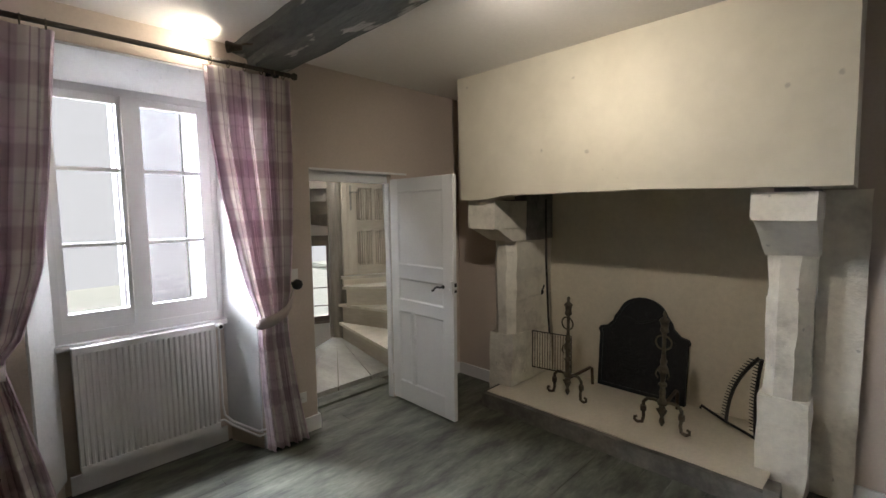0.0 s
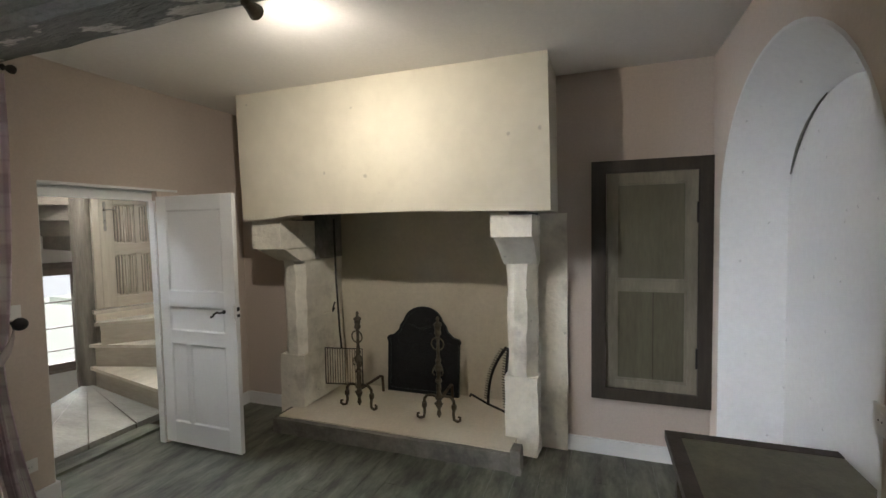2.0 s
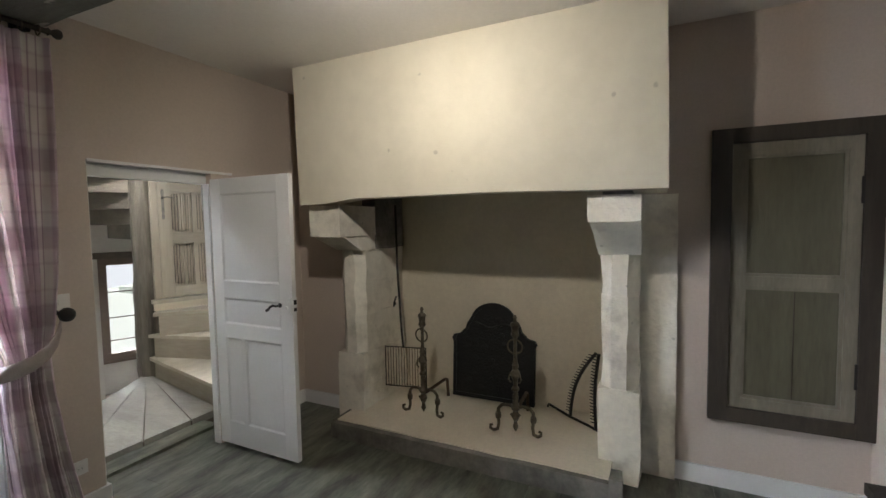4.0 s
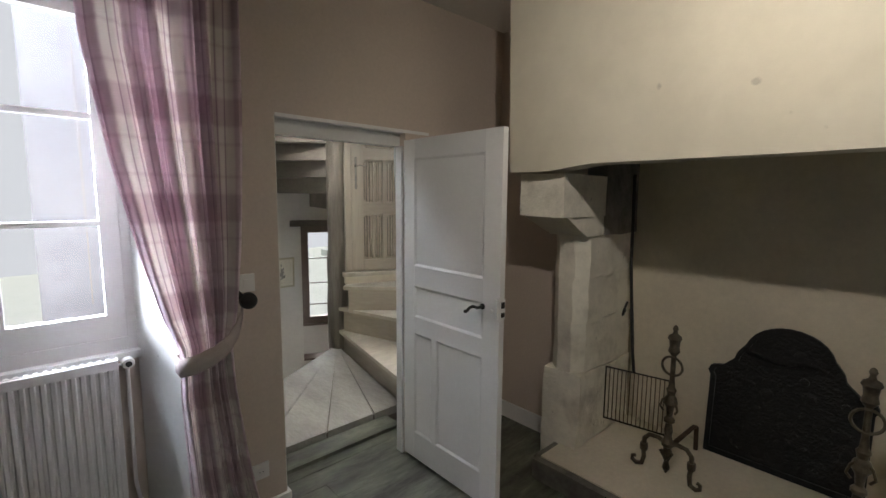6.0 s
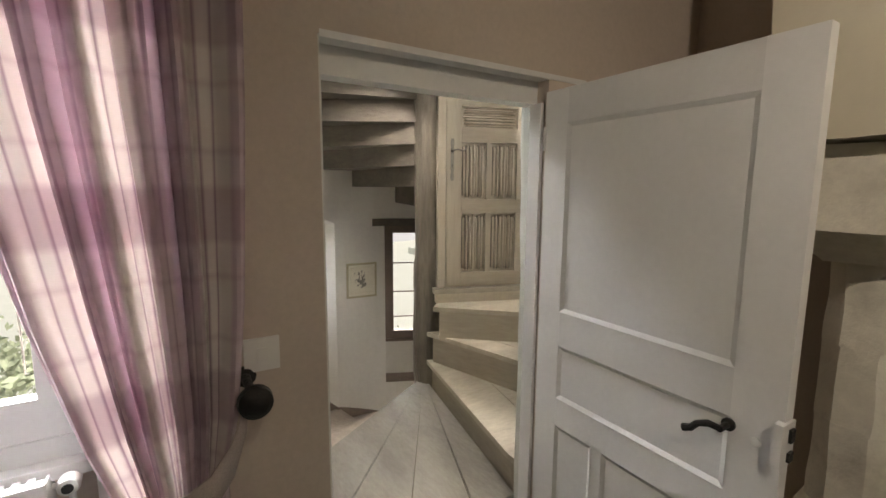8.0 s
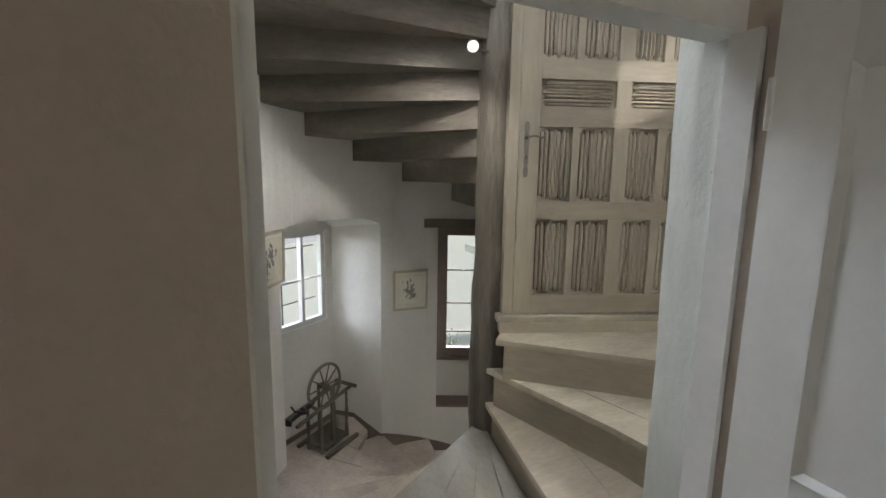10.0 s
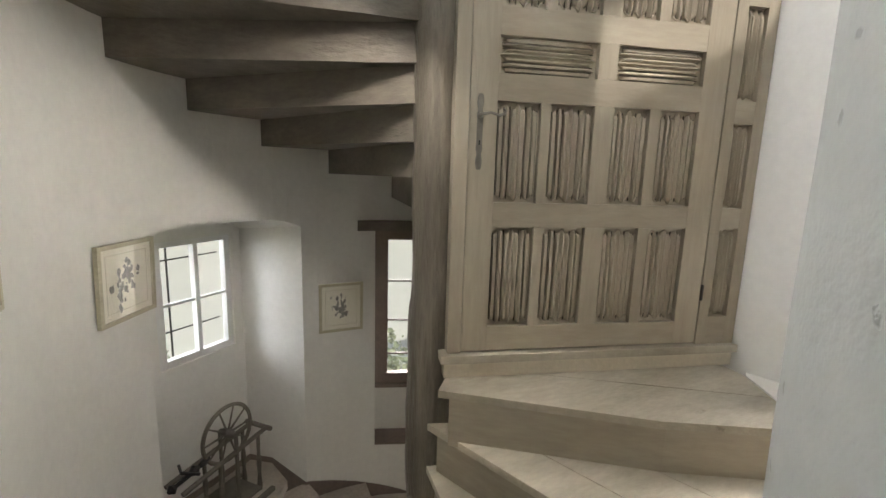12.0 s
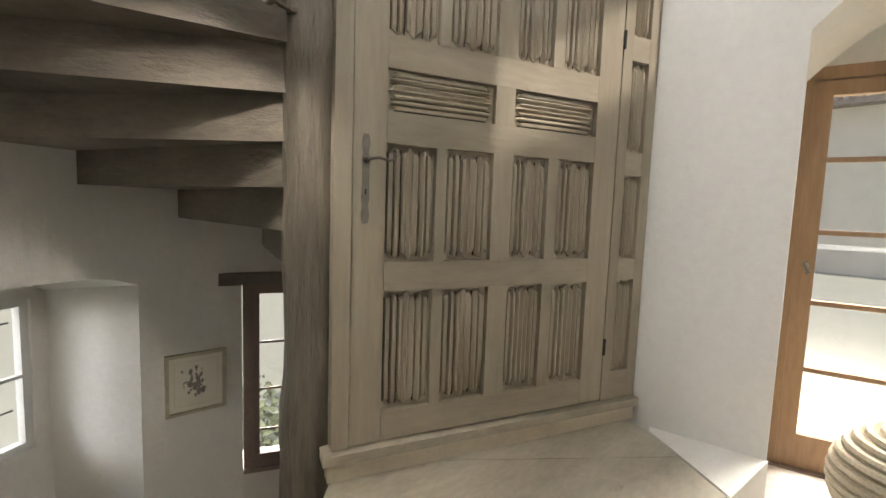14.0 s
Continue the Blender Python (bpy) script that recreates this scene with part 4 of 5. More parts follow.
part("bolts", bm, M_IRON, leaf)
for z in (0.25, 1.80):
    bm = bmesh.new()
    add_lathe(bm, [(0.005, -0.04), (0.005, 0.04)], pose(0.0, -LT / 2 - 0.003, z), 10)
    part("hinge", bm, M_WHITE, leaf)

# beam with its two lamps
bm = bmesh.new()
add_prism(bm, [(1.515, 2.685), (1.745, 2.687), (1.75, CEIL + 0.03), (1.40, CEIL + 0.03), (1.41, 2.765), (1.50, 2.745)], SIDE_Y - 0.02, WALL_Y + 0.05, "y")
roughen(bm, 4.0, 0.010, 1.0, 0.09)
tagged(finish("ceiling_beam", bm, M_BEAM, True), "old dark grey painted ceiling beam with flaking paint", "beam", kind="structure")


def spotlight(label, base, head, aim, lit):
    ob = thing("spotlight", label, "spotlight", group="clamp spotlights")
    h, a = Vector(head), Vector(aim)
    d = (a - h).normalized()
    bm = bmesh.new()
    add_tube(bm, [base, (base[0] * 0.6 + head[0] * 0.4, base[1] * 0.6 + head[1] * 0.4, base[2] - 0.01), head], 0.007, 8)
    add_lathe(bm, [(0.022, -0.006), (0.022, 0.006)], Matrix.Translation(base), 12)
    part("arm", bm, M_BRASS, ob, smooth=True)
    m = Matrix.Translation(h) @ d.to_track_quat("Z", "Y").to_matrix().to_4x4()
    bm = bmesh.new()
    add_lathe(bm, [(0.012, -0.055), (0.020, -0.05), (0.024, -0.01), (0.030, 0.012), (0.036, 0.035), (0.034, 0.036), (0.028, 0.014), (0.01, 0.0)], m, 18)
    part("shade", bm, M_BRASS, ob, "dark bronze lamp shade", smooth=True)
    bm = bmesh.new()
    add_lathe(bm, [(0.012, 0.006), (0.026, 0.014), (0.030, 0.026), (0.026, 0.034), (0.010, 0.037)], m, 16)
    part("bulb", bm, lit, ob, "lit reflector bulb", smooth=True)
    return ob


spotlight("lit bronze clamp spotlight on the beam facing the chimney hood", (1.705, 1.26, 2.71), (1.735, 1.28, 2.663), (2.9, 1.5, 2.55), M_LAMPGLASS)
spotlight("lit bronze clamp spotlight on the beam beside the window", (1.44, 2.92, 2.76), (1.335, 2.945, 2.72), (1.1, 3.12, 2.72), M_LAMPGLASS)

# ---- fireplace ----
hearth = thing("hearth", "raised pale limestone hearth with a dark worn stone edge", "hearth", kind="structure")
part("slab", roughen(cuboid((3.175, 0.46, 0.02), (4.05, 2.45, 0.13)), 5, 0.003, 1, 0.2), M_HEARTH, hearth)
bm = bmesh.new()
add_prism(bm, [(3.13, 0.44), (3.175, 0.44), (3.175, 2.48), (3.125, 2.475)], 0.0, 0.122)
roughen(bm, 7, 0.006, 2, 0.08)
part("edge", bm, M_HEARTHEDGE, hearth, "dark worn stone edge")
part("side_edge", roughen(cuboid((3.17, 2.45, 0.0), (3.42, 2.49, 0.12)), 7, 0.006, 4, 0.1), M_HEARTHEDGE, hearth)

part("end_stone", roughen(cuboid((3.10, 0.385, 0.0), (3.22, 0.455, 0.17), 0.01), 9, 0.012, 6, 0.05), M_HEARTHEDGE, hearth, "rough dark stone at the hearth's end")


def stone_leg(label, y0, y1, cap):
    """A column of stones with a base, a shaft and a stepped corbel."""
    ob = thing("fireplace_column", label, "column", group="fireplace columns", kind="structure")
    w = y1 - y0
    zs = [0.0, 0.60, 0.92, 1.20, 1.42]
    bm = bmesh.new()
    add_prism(bm, [(3.375, y0 - 0.012), (3.375, y1 + 0.012), (4.05, y1 + 0.012), (4.05, y0 - 0.012)], 0.0, 0.585)
    for v in bm.verts:
        if v.co.z > 0.3:
            v.co.x += 0.02
    bevelled(bm, 0.035, 2)
    roughen(bm, 6, 0.013, y0, 0.05)
    part("base", bm, M_COL, ob, smooth=True)
    for k, (z0, z1) in enumerate(((0.575, 0.904), (0.896, 1.174), (1.166, 1.44))):
        bm = bmesh.new()
        c = 0.065
        add_prism(bm, [(3.405 + c, y0), (3.405, y0 + c), (3.405, y1 - c), (3.405 + c, y1), (4.05, y1), (4.05, y0)], z0, z1)
        roughen(bm, 6, 0.012, y0 + k, 0.045)
        part("stone", bm, M_COL, ob, smooth=True)
    bm = bmesh.new()
    add_prism(bm, [(3.40, 1.43), (3.22, cap - 0.02), (3.18, cap - 0.003), (3.60, cap - 0.003), (3.60, 1.43)], y0 - 0.01, y1 + 0.01, "y")
    for v in bm.verts:
        if v.co.z > 1.45 and v.co.y > y1:
            v.co.y += 0.03
    roughen(bm, 6, 0.009, y0 + 7, 0.05)
    part("corbel", bm, M_COL, ob, smooth=True)
    bm = bmesh.new()
    add_box(bm, (3.135, y0 - 0.015, cap), (3.60, y1 + 0.045, 1.785))
    bevelled(bm, 0.018)
    roughen(bm, 5, 0.005, y0 + 9, 0.06)
    part("capital", bm, M_COL, ob, smooth=True)
    part("sooty_back", roughen(cuboid((3.602, y0 - 0.012, 1.43), (4.05, y1 + 0.012, 1.95)), 5, 0.008, y0 + 3, 0.08), M_SOOTSTONE, ob, "soot-blackened inner stone")
    return ob


stone_leg("limewashed stone column carrying the hood beside the door", 2.355, 2.585, 1.55)
stone_leg("limewashed stone column carrying the hood beside the cupboard", 0.315, 0.535, 1.635)

part("painted_strip", roughen(cuboid((3.565, 0.105, 0.0), (3.602, 0.318, 1.80)), 5, 0.006, 3, 0.08), M_COL, bpy.data.objects["fireplace_column.001"], smooth=True)

# fireback
fb = thing("fireback", "black cast iron fireback with an arched top leaning on the wall", "fireback")
def fb_outline(k, inset):
    pts = [(-0.36, 0), (0.36, 0), (0.36, 0.47), (0.375, 0.50), (0.36, 0.53), (0.30, 0.545), (0.245, 0.60), (0.235, 0.64)]
    pts += [(0.20 * math.cos(a) + 0.0, 0.66 + 0.165 * math.sin(a)) for a in [math.pi * i / 14 for i in range(1, 14)]]
    pts += [(-0.235, 0.64), (-0.245, 0.60), (-0.30, 0.545), (-0.36, 0.53), (-0.375, 0.50), (-0.36, 0.47)]
    return [(y * (1 - inset), (z - 0.4) * (1 - inset) + 0.4) for y, z in pts]
fm = pose(3.985, 1.463, 0.132, 0, 4, 0)
bm = bmesh.new()
add_prism(bm, fb_outline(0, 0.0), 0.0, 0.030, "x", fm)
part("plate", bm, M_FIREBACK, fb)
bm = bmesh.new()
o, i2 = fb_outline(0, 0.0), fb_outline(0, 0.08)
for k in range(len(o)):
    a, b2 = k, (k + 1) % len(o)
    for quad in (((o[a], 0.0), (o[b2], 0.0), (o[b2], -0.012), (o[a], -0.012)), ((o[a], -0.012), (o[b2], -0.012), (i2[b2], -0.012), (i2[a], -0.012)), ((i2[a], -0.012), (i2[b2], -0.012), (i2[b2], 0.0), (i2[a], 0.0))):
        bm.faces.new([bm.verts.new(fm @ Vector((x, p[0], p[1]))) for p, x in quad])
part("rim", bm, M_FIREBACK, fb)
rnd = random.Random(4)
for k in range(46):
    y, z = rnd.uniform(-0.28, 0.28), rnd.uniform(0.06, 0.72)
    r0, r1 = rnd.uniform(0.012, 0.045), rnd.uniform(0.008, 0.03)
    if abs(y) > 0.16 and z > 0.52:
        continue
    bm = bmesh.new()
    add_lathe(bm, [(r0, 0.0), (r1, 0.005), (0.003, 0.007)], fm @ pose(0.001, y, z, 0, -90, 0), 9)
    part("relief", bm, M_FIREBACK, fb, smooth=True)
bm = bmesh.new()
add_tube(bm, [fm @ Vector((-0.004, -0.17 + 0.34 * k / 8, 0.63 + 0.02 * math.sin(k))) for k in range(9)], 0.012, 6)
part("garland", bm, M_FIREBACK, fb, smooth=True)


def andiron(m):
    ob = thing("andiron", "tall bronze and wrought iron andiron standing on the hearth", "andiron", m, "andirons")
    prof = [(0.018, 0.17), (0.030, 0.18), (0.034, 0.20), (0.024, 0.215), (0.018, 0.235), (0.022, 0.27), (0.016, 0.31), (0.028, 0.32), (0.028, 0.335), (0.015, 0.35), (0.020, 0.40), (0.036, 0.425), (0.030, 0.455), (0.018, 0.47), (0.026, 0.50), (0.017, 0.515), (0.014, 0.55)]
    bm = bmesh.new()
    add_lathe(bm, prof, None, 14)
    part("shaft", bm, M_BRASS, ob, smooth=True)
    bm = bmesh.new()
    add_lathe(bm, [(0.013, 0.545), (0.013, 0.69), (0.020, 0.70), (0.030, 0.715), (0.024, 0.74), (0.028, 0.775), (0.036, 0.785), (0.030, 0.80), (0.014, 0.81), (0.010, 0.825), (0.015, 0.838), (0.010, 0.852), (0.003, 0.858)], None, 14)
    part("finial", bm, M_BRASS, ob, smooth=True)
    bm = bmesh.new()
    add_tube(bm, [(-0.012 - 0.004 * math.sin(a), 0.052 * math.cos(a), 0.635 + 0.052 * math.sin(a)) for a in [2 * math.pi * i / 20 for i in range(21)]], 0.0065, 7)
    part("ring", bm, M_BRASS, ob, smooth=True)
    for s in (-1, 1):
        bm = bmesh.new()
        add_tube(bm, [(0, 0.0, 0.19), (0, 0.05 * s, 0.205), (0, 0.10 * s, 0.20), (0, 0.125 * s, 0.17), (0, 0.128 * s, 0.12), (-0.004, 0.122 * s, 0.06), (-0.01, 0.13 * s, 0.02), (-0.016, 0.16 * s, 0.012), (-0.018, 0.182 * s, 0.025), (-0.016, 0.182 * s, 0.045), (-0.014, 0.165 * s, 0.05)], [0.012, 0.012, 0.012, 0.013, 0.012, 0.012, 0.012, 0.012, 0.011, 0.010, 0.010], 8)
        add_lathe(bm, [(0.02, -0.02), (0.022, 0.0), (0.02, 0.02)], pose(0, 0.127 * s, 0.12), 10)
        part("leg", bm, M_BRASS, ob, smooth=True)
    for s in (-1, 1):
        bm = bmesh.new()
        add_tube(bm, [(-0.01, 0.01 * s, 0.46), (-0.02, 0.035 * s, 0.44), (-0.02, 0.045 * s, 0.40), (-0.01, 0.03 * s, 0.375)], 0.006, 6)
        part("scroll", bm, M_BRASS, ob, smooth=True)
    bm = bmesh.new()
    add_tube(bm, [(-0.012, -0.03, 0.15), (-0.014, 0.0, 0.10), (-0.012, 0.03, 0.15)], 0.010, 7)
    add_lathe(bm, [(0.004, 0.02), (0.02, 0.05), (0.012, 0.09), (0.03, 0.13), (0.018, 0.17)], None, 12)
    part("pendant", bm, M_BRASS, ob, smooth=True)
    bm = bmesh.new()
    add_tube(bm, [(0.0, 0, 0.165), (0.06, 0.0, 0.16), (0.36, 0.0, 0.165), (0.40, 0.0, 0.15), (0.415, 0.0, 0.0)], 0.013, 8)
    part("log_bar", bm, M_RUST, ob, "rusty wrought iron log bar", smooth=True)
    return ob


iron = andiron(pose(3.52, 1.872, 0.131, 0, 0, -3))
copy_thing(iron, pose(3.49, 1.113, 0.131, 0, 0, 3))

# grill hung from a long bar in the corner
gr = thing("hanging_grill", "wire grill hanging from a long iron bar in the hearth", "grill", pose(3.70, 2.155, 0.0, 0, 0, 10))
bm = bmesh.new()
add_tube(bm, [(0.10, 0.085, 1.80), (0.09, 0.075, 1.25), (0.02, 0.02, 0.72), (0.0, 0.0, 0.59)], 0.010, 8)
part("bar", bm, M_IRON, gr, smooth=True)
bm = bmesh.new()
add_tube(bm, [(0.04, 0.07, 1.02), (0.02, 0.085, 0.96), (0.04, 0.095, 0.93), (0.06, 0.085, 0.96)], 0.007, 6)
part("hook", bm, M_IRON, gr, smooth=True)
bm = bmesh.new()
z0, z1, y0, y1 = 0.25, 0.59, -0.20, 0.165
add_tube(bm, [(0, y0, z0), (0, y1, z0), (0, y1, z1), (0, y0, z1), (0, y0, z0)], 0.006, 6)
part("grill_frame", bm, M_IRON, gr)
for k in range(1, 15):
    bm = bmesh.new()
    y = y0 + (y1 - y0) * k / 15
    add_tube(bm, [(0, y, z0), (0, y, z1)], 0.0028, 5)
    part("wire", bm, M_RUST, gr)

# toothed spit rest
rk = thing("spit_rest", "black iron toothed spit rest leaning beside the column", "spit rest")
bm = bmesh.new()
add_tube(bm, [(3.97, 0.99, 0.165), (3.96, 0.98, 0.19), (3.88, 0.80, 0.15), (3.80, 0.665, 0.145), (3.74, 0.575, 0.14)], 0.010, 7)
part("foot", bm, M_IRON, rk, smooth=True)
curves = []
for p0, p1, bow in (((3.885, 0.80, 0.15), (3.66, 0.575, 0.72), 0.055), ((3.76, 0.60, 0.14), (3.66, 0.565, 0.72), 0.02)):
    pts = []
    for k in range(13):
        s = k / 12
        p = Vector(p0).lerp(Vector(p1), s)
        b2 = math.sin(math.pi * s * 0.9) * bow
        pts.append(p + Vector((0.3 * b2, b2, 0.25 * b2)))
    curves.append(pts)
    bm = bmesh.new()
    add_tube(bm, pts, 0.012, 7)
    part("arm", bm, M_IRON, rk, smooth=True)
    for p, q in zip(pts[1:], pts[2:]):
        for s in (0.0, 0.5):
            bm = bmesh.new()
            c = Vector(p).lerp(Vector(q), s)
            add_tube(bm, [c, c + Vector((-0.012, 0.034, 0.012))], [0.006, 0.003], 5)
            part("tooth", bm, M_IRON, rk)

# wall cupboard door
cb = thing("wall_cupboard", "dark wooden wall cupboard with olive painted panelled door", "cupboard")
CY0, CY1, CZ0, CZ1, CXF = -0.838, -0.066, 0.435, 2.155, 3.548
for nm, lo, hi in (("frame_stile", (CXF, CY0, CZ0), (WALL_X, CY0 + 0.085, CZ1)), ("frame_stile", (CXF, CY1 - 0.10, CZ0), (WALL_X, CY1, CZ1)), ("frame_rail", (CXF + 0.001, CY0 + 0.085, CZ0), (WALL_X, CY1 - 0.10, CZ0 + 0.085)), ("frame_rail", (CXF + 0.001, CY0 + 0.085, CZ1 - 0.085), (WALL_X, CY1 - 0.10, CZ1))):
    part(nm, cuboid(lo, hi, 0.006), M_DARKOAK, cb)
d0, d1, e0, e1 = CY0 + 0.088, CY1 - 0.103, CZ0 + 0.088, CZ1 - 0.088
cd = part("door", cuboid((3.578, d0, e0), (3.598, d1, e1)), M_OLIVE, cb, "olive painted panelled door")
MIDZ = 1.275
def ledge(y0, y1, z0, z1, xf=3.562):
    b = bmesh.new()
    add_box(b, (xf, y0, z0), (3.579, y1, z1))
    bevelled(b, 0.006, 2)
    return b
for y0, y1, z0, z1 in ((d0, d0 + 0.06, e0, e1), (d1 - 0.06, d1, e0, e1), (d0 + 0.06, d1 - 0.06, e0, e0 + 0.06), (d0 + 0.06, d1 - 0.06, e1 - 0.07, e1), (d0 + 0.06, d1 - 0.06, MIDZ - 0.03, MIDZ + 0.03)):
    part("rail", ledge(y0, y1, z0, z1), M_OLIVE2, cd)
for z0, z1 in ((e0 + 0.06, MIDZ - 0.03), (MIDZ + 0.03, e1 - 0.07)):
    b = bmesh.new()
    for y0, y1, c0, c1 in ((d0 + 0.06, d0 + 0.078, z0, z1), (d1 - 0.078, d1 - 0.06, z0, z1), (d0 + 0.078, d1 - 0.078, z0, z0 + 0.018), (d0 + 0.078, d1 - 0.078, z1 - 0.018, z1)):
        add_box(b, (3.569, y0, c0), (3.579, y1, c1))
    bevelled(b, 0.004)
    part("bead", b, M_OLIVE2, cd)
part("panel_joint", cuboid((3.574, (d0 + d1) / 2 - 0.02, e0 + 0.08), (3.579, (d0 + d1) / 2 - 0.015, MIDZ - 0.05)), M_DARKOAK, cd)
for z in (0.78, 1.78):
    b = bmesh.new()
    add_lathe(b, [(0.008, -0.07), (0.008, 0.07)], pose(3.556, d0 + 0.002, z), 8)
    part("hinge", b, M_IRON, cb)

# table in the niche
tb = thing("table", "dark green-grey wooden table pushed into the arched niche", "table")
part("tabletop", cuboid((1.70, -1.06, 0.722), (2.352, -0.47, 0.748), 0.004), M_OLIVE, tb)
bm = bmesh.new()
for lo, hi in (((2.352, -1.06, 0.715), (2.405, -0.41, 0.752)), ((1.70, -0.47, 0.7152), (2.352, -0.41, 0.7518))):
    add_box(bm, lo, hi)
bevelled(bm, 0.01, 2)
part("lipping", bm, M_DARKOAK, tb)
part("apron", cuboid((1.74, -1.03, 0.60), (2.36, -0.45, 0.716), 0.003), M_DARKOAK, tb)
for x in (1.74, 2.31):
    for y in (-1.03, -0.50):
        part("leg", cuboid((x, y, 0.0), (x + 0.05, y + 0.05, 0.60), 0.004), M_DARKOAK, tb)


# ---- things in the stair tower ----
# carved door across the stair: s runs along the door, z up, y out towards the landing
DP0, DP1 = Vector((3.365, 5.009, 0)), Vector((4.789, 4.488, 0))
DIR = (DP1 - DP0).normalized()
DM = Matrix(((DIR.x, -DIR.y, 0, DP0.x), (DIR.y, DIR.x, 0, DP0.y), (0, 0, 1, 0), (0, 0, 0, 1)))   # local -y faces the landing


def fold_panel(w, h, seed):
    """A linenfold panel lying in x (w) and z (h): the folds run along z, with scalloped ends."""
    rnd2 = random.Random(seed)
    b = bmesh.new()
    add_box(b, (0, 0.004, 0), (w, 0.016, h))
    half = [(0.00, 0.0), (0.012, 0.012), (0.105, 0.013), (0.12, -0.002), (0.15, -0.002), (0.165, 0.017), (0.20, 0.018), (0.265, 0.012), (0.28, -0.001), (0.31, -0.001), (0.325, 0.017), (0.36, 0.019), (0.43, 0.009), (0.475, 0.013), (0.50, 0.020)]
    shape = half + [(1 - x, d) for x, d in half[-2::-1]]
    m = min(0.05 * h, 0.022)
    grid = []
    for s, d in shape:
        u = abs(s - 0.5)
        crest = math.exp(-(u / 0.075) ** 2) + 0.75 * math.exp(-((u - 0.31) / 0.055) ** 2)
        end = m * (1.75 - 1.25 * crest + 0.06 * rnd2.random())
        x = w * (0.07 + 0.86 * s)
        k = 1.15
        bow = 0.0
        grid.append([(x, 0.004, end * 0.85), (x, 0.004 - d * 0.7, end), (x, 0.004 - d * k, end + m * 0.7), (x + bow, 0.004 - d * k, h / 2), (x, 0.004 - d * k, h - end - m * 0.7), (x, 0.004 - d * 0.7, h - end), (x, 0.004, h - end * 0.85)])
    vs = [[b.verts.new(p) for p in row] for row in grid]
    for r0, r1 in zip(vs, vs[1:]):
        for i in range(len(r0) - 1):
            b.faces.new((r0[i], r0[i + 1], r1[i + 1], r1[i]))
    # carved crests and drops at both ends
    for zc, sgn in ((m * 0.8, 1), (h - m * 0.8, -1)):
        for f in (0.19, 0.5, 0.81):
            add_tube(b, [(w * (f - 0.09), 0.002, zc + sgn * m * 0.9), (w * (f - 0.045), -0.004, zc + sgn * m * 0.25), (w * f, -0.007, zc - sgn * m * 0.15), (w * (f + 0.045), -0.004, zc + sgn * m * 0.25), (w * (f + 0.09), 0.002, zc + sgn * m * 0.9)], w * 0.018, 5)
    return b


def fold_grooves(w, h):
    """Dark strips that put painted shade into the grooves of a linenfold panel."""
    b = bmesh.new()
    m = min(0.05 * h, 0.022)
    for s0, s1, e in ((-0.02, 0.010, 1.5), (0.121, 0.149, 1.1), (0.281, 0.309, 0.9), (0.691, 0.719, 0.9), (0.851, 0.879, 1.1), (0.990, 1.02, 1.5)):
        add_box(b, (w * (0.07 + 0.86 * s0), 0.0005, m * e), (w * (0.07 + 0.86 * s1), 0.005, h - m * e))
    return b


# flat dark colour standing in for the shade deep in the carving
M_GROOVE_SHADE = material("groove_shade", (0.085, 0.068, 0.05), 0.6, second=(0.05, 0.04, 0.03), big=8, fine=40, bump=0.0)
M_FOLD = material("dark_carved_oak", (0.40, 0.35, 0.275), 0.5, second=(0.27, 0.228, 0.172), big=6, fine=40, mix=0.6, bump=0.06, fine_amount=0.06, stretch=(1, 1, 0.12))
cdoor = thing("carved_door", "limed oak door with carved linenfold panels across the stair", "door", DM)
DB, DT = 0.885, 3.05
cols = [(0.20, 0.40), (0.445, 0.652), (0.745, 0.925), (0.98, 1.177)]
bands = [(1.00, 1.472), (1.582, 2.02), (2.40, 2.84)]
hcols, hband = [(0.20, 0.652), (0.742, 1.177)], (2.135, 2.287)
F0, F1 = -0.022, 0.020
def wood(nm, lo, hi, mat=M_OAK, parent=cdoor, bev=0.011):
    return part(nm, cuboid((lo[0], F0, lo[1]), (hi[0], F1, hi[1]), bev), mat, parent)
wood("stile", (0.078, DB), (0.20, DT))
wood("stile", (1.177, DB), (1.303, DT))
for z0, z1 in ((DB, 1.00), (1.472, 1.582), (2.02, 2.135), (2.287, 2.40), (2.84, DT)):
    wood("rail", (0.201, z0), (1.176, z1), M_OAKH)
for z0, z1 in bands:
    for (a0, a1), (b0, b1) in zip(cols, cols[1:]):
        wood("muntin", (a1, z0 + 0.0005), (b0, z1 - 0.0005))
wood("muntin", (0.652, hband[0] + 0.0005), (0.742, hband[1] - 0.0005))
seed = 0
for z0, z1 in bands:
    for x0, x1 in cols:
        seed += 1
        b = fold_panel(x1 - x0 + 0.004, z1 - z0 + 0.004, seed)
        for v in b.verts:
            v.co += Vector((x0 - 0.002, 0.001, z0 - 0.002))
        pan = part("linenfold_panel", b, M_FOLD, cdoor, smooth=True)
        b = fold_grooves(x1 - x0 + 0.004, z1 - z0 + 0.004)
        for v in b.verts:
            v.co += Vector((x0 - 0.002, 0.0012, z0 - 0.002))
        part("groove", b, M_GROOVE_SHADE, pan, "dark strips painted as shade in the carved grooves")
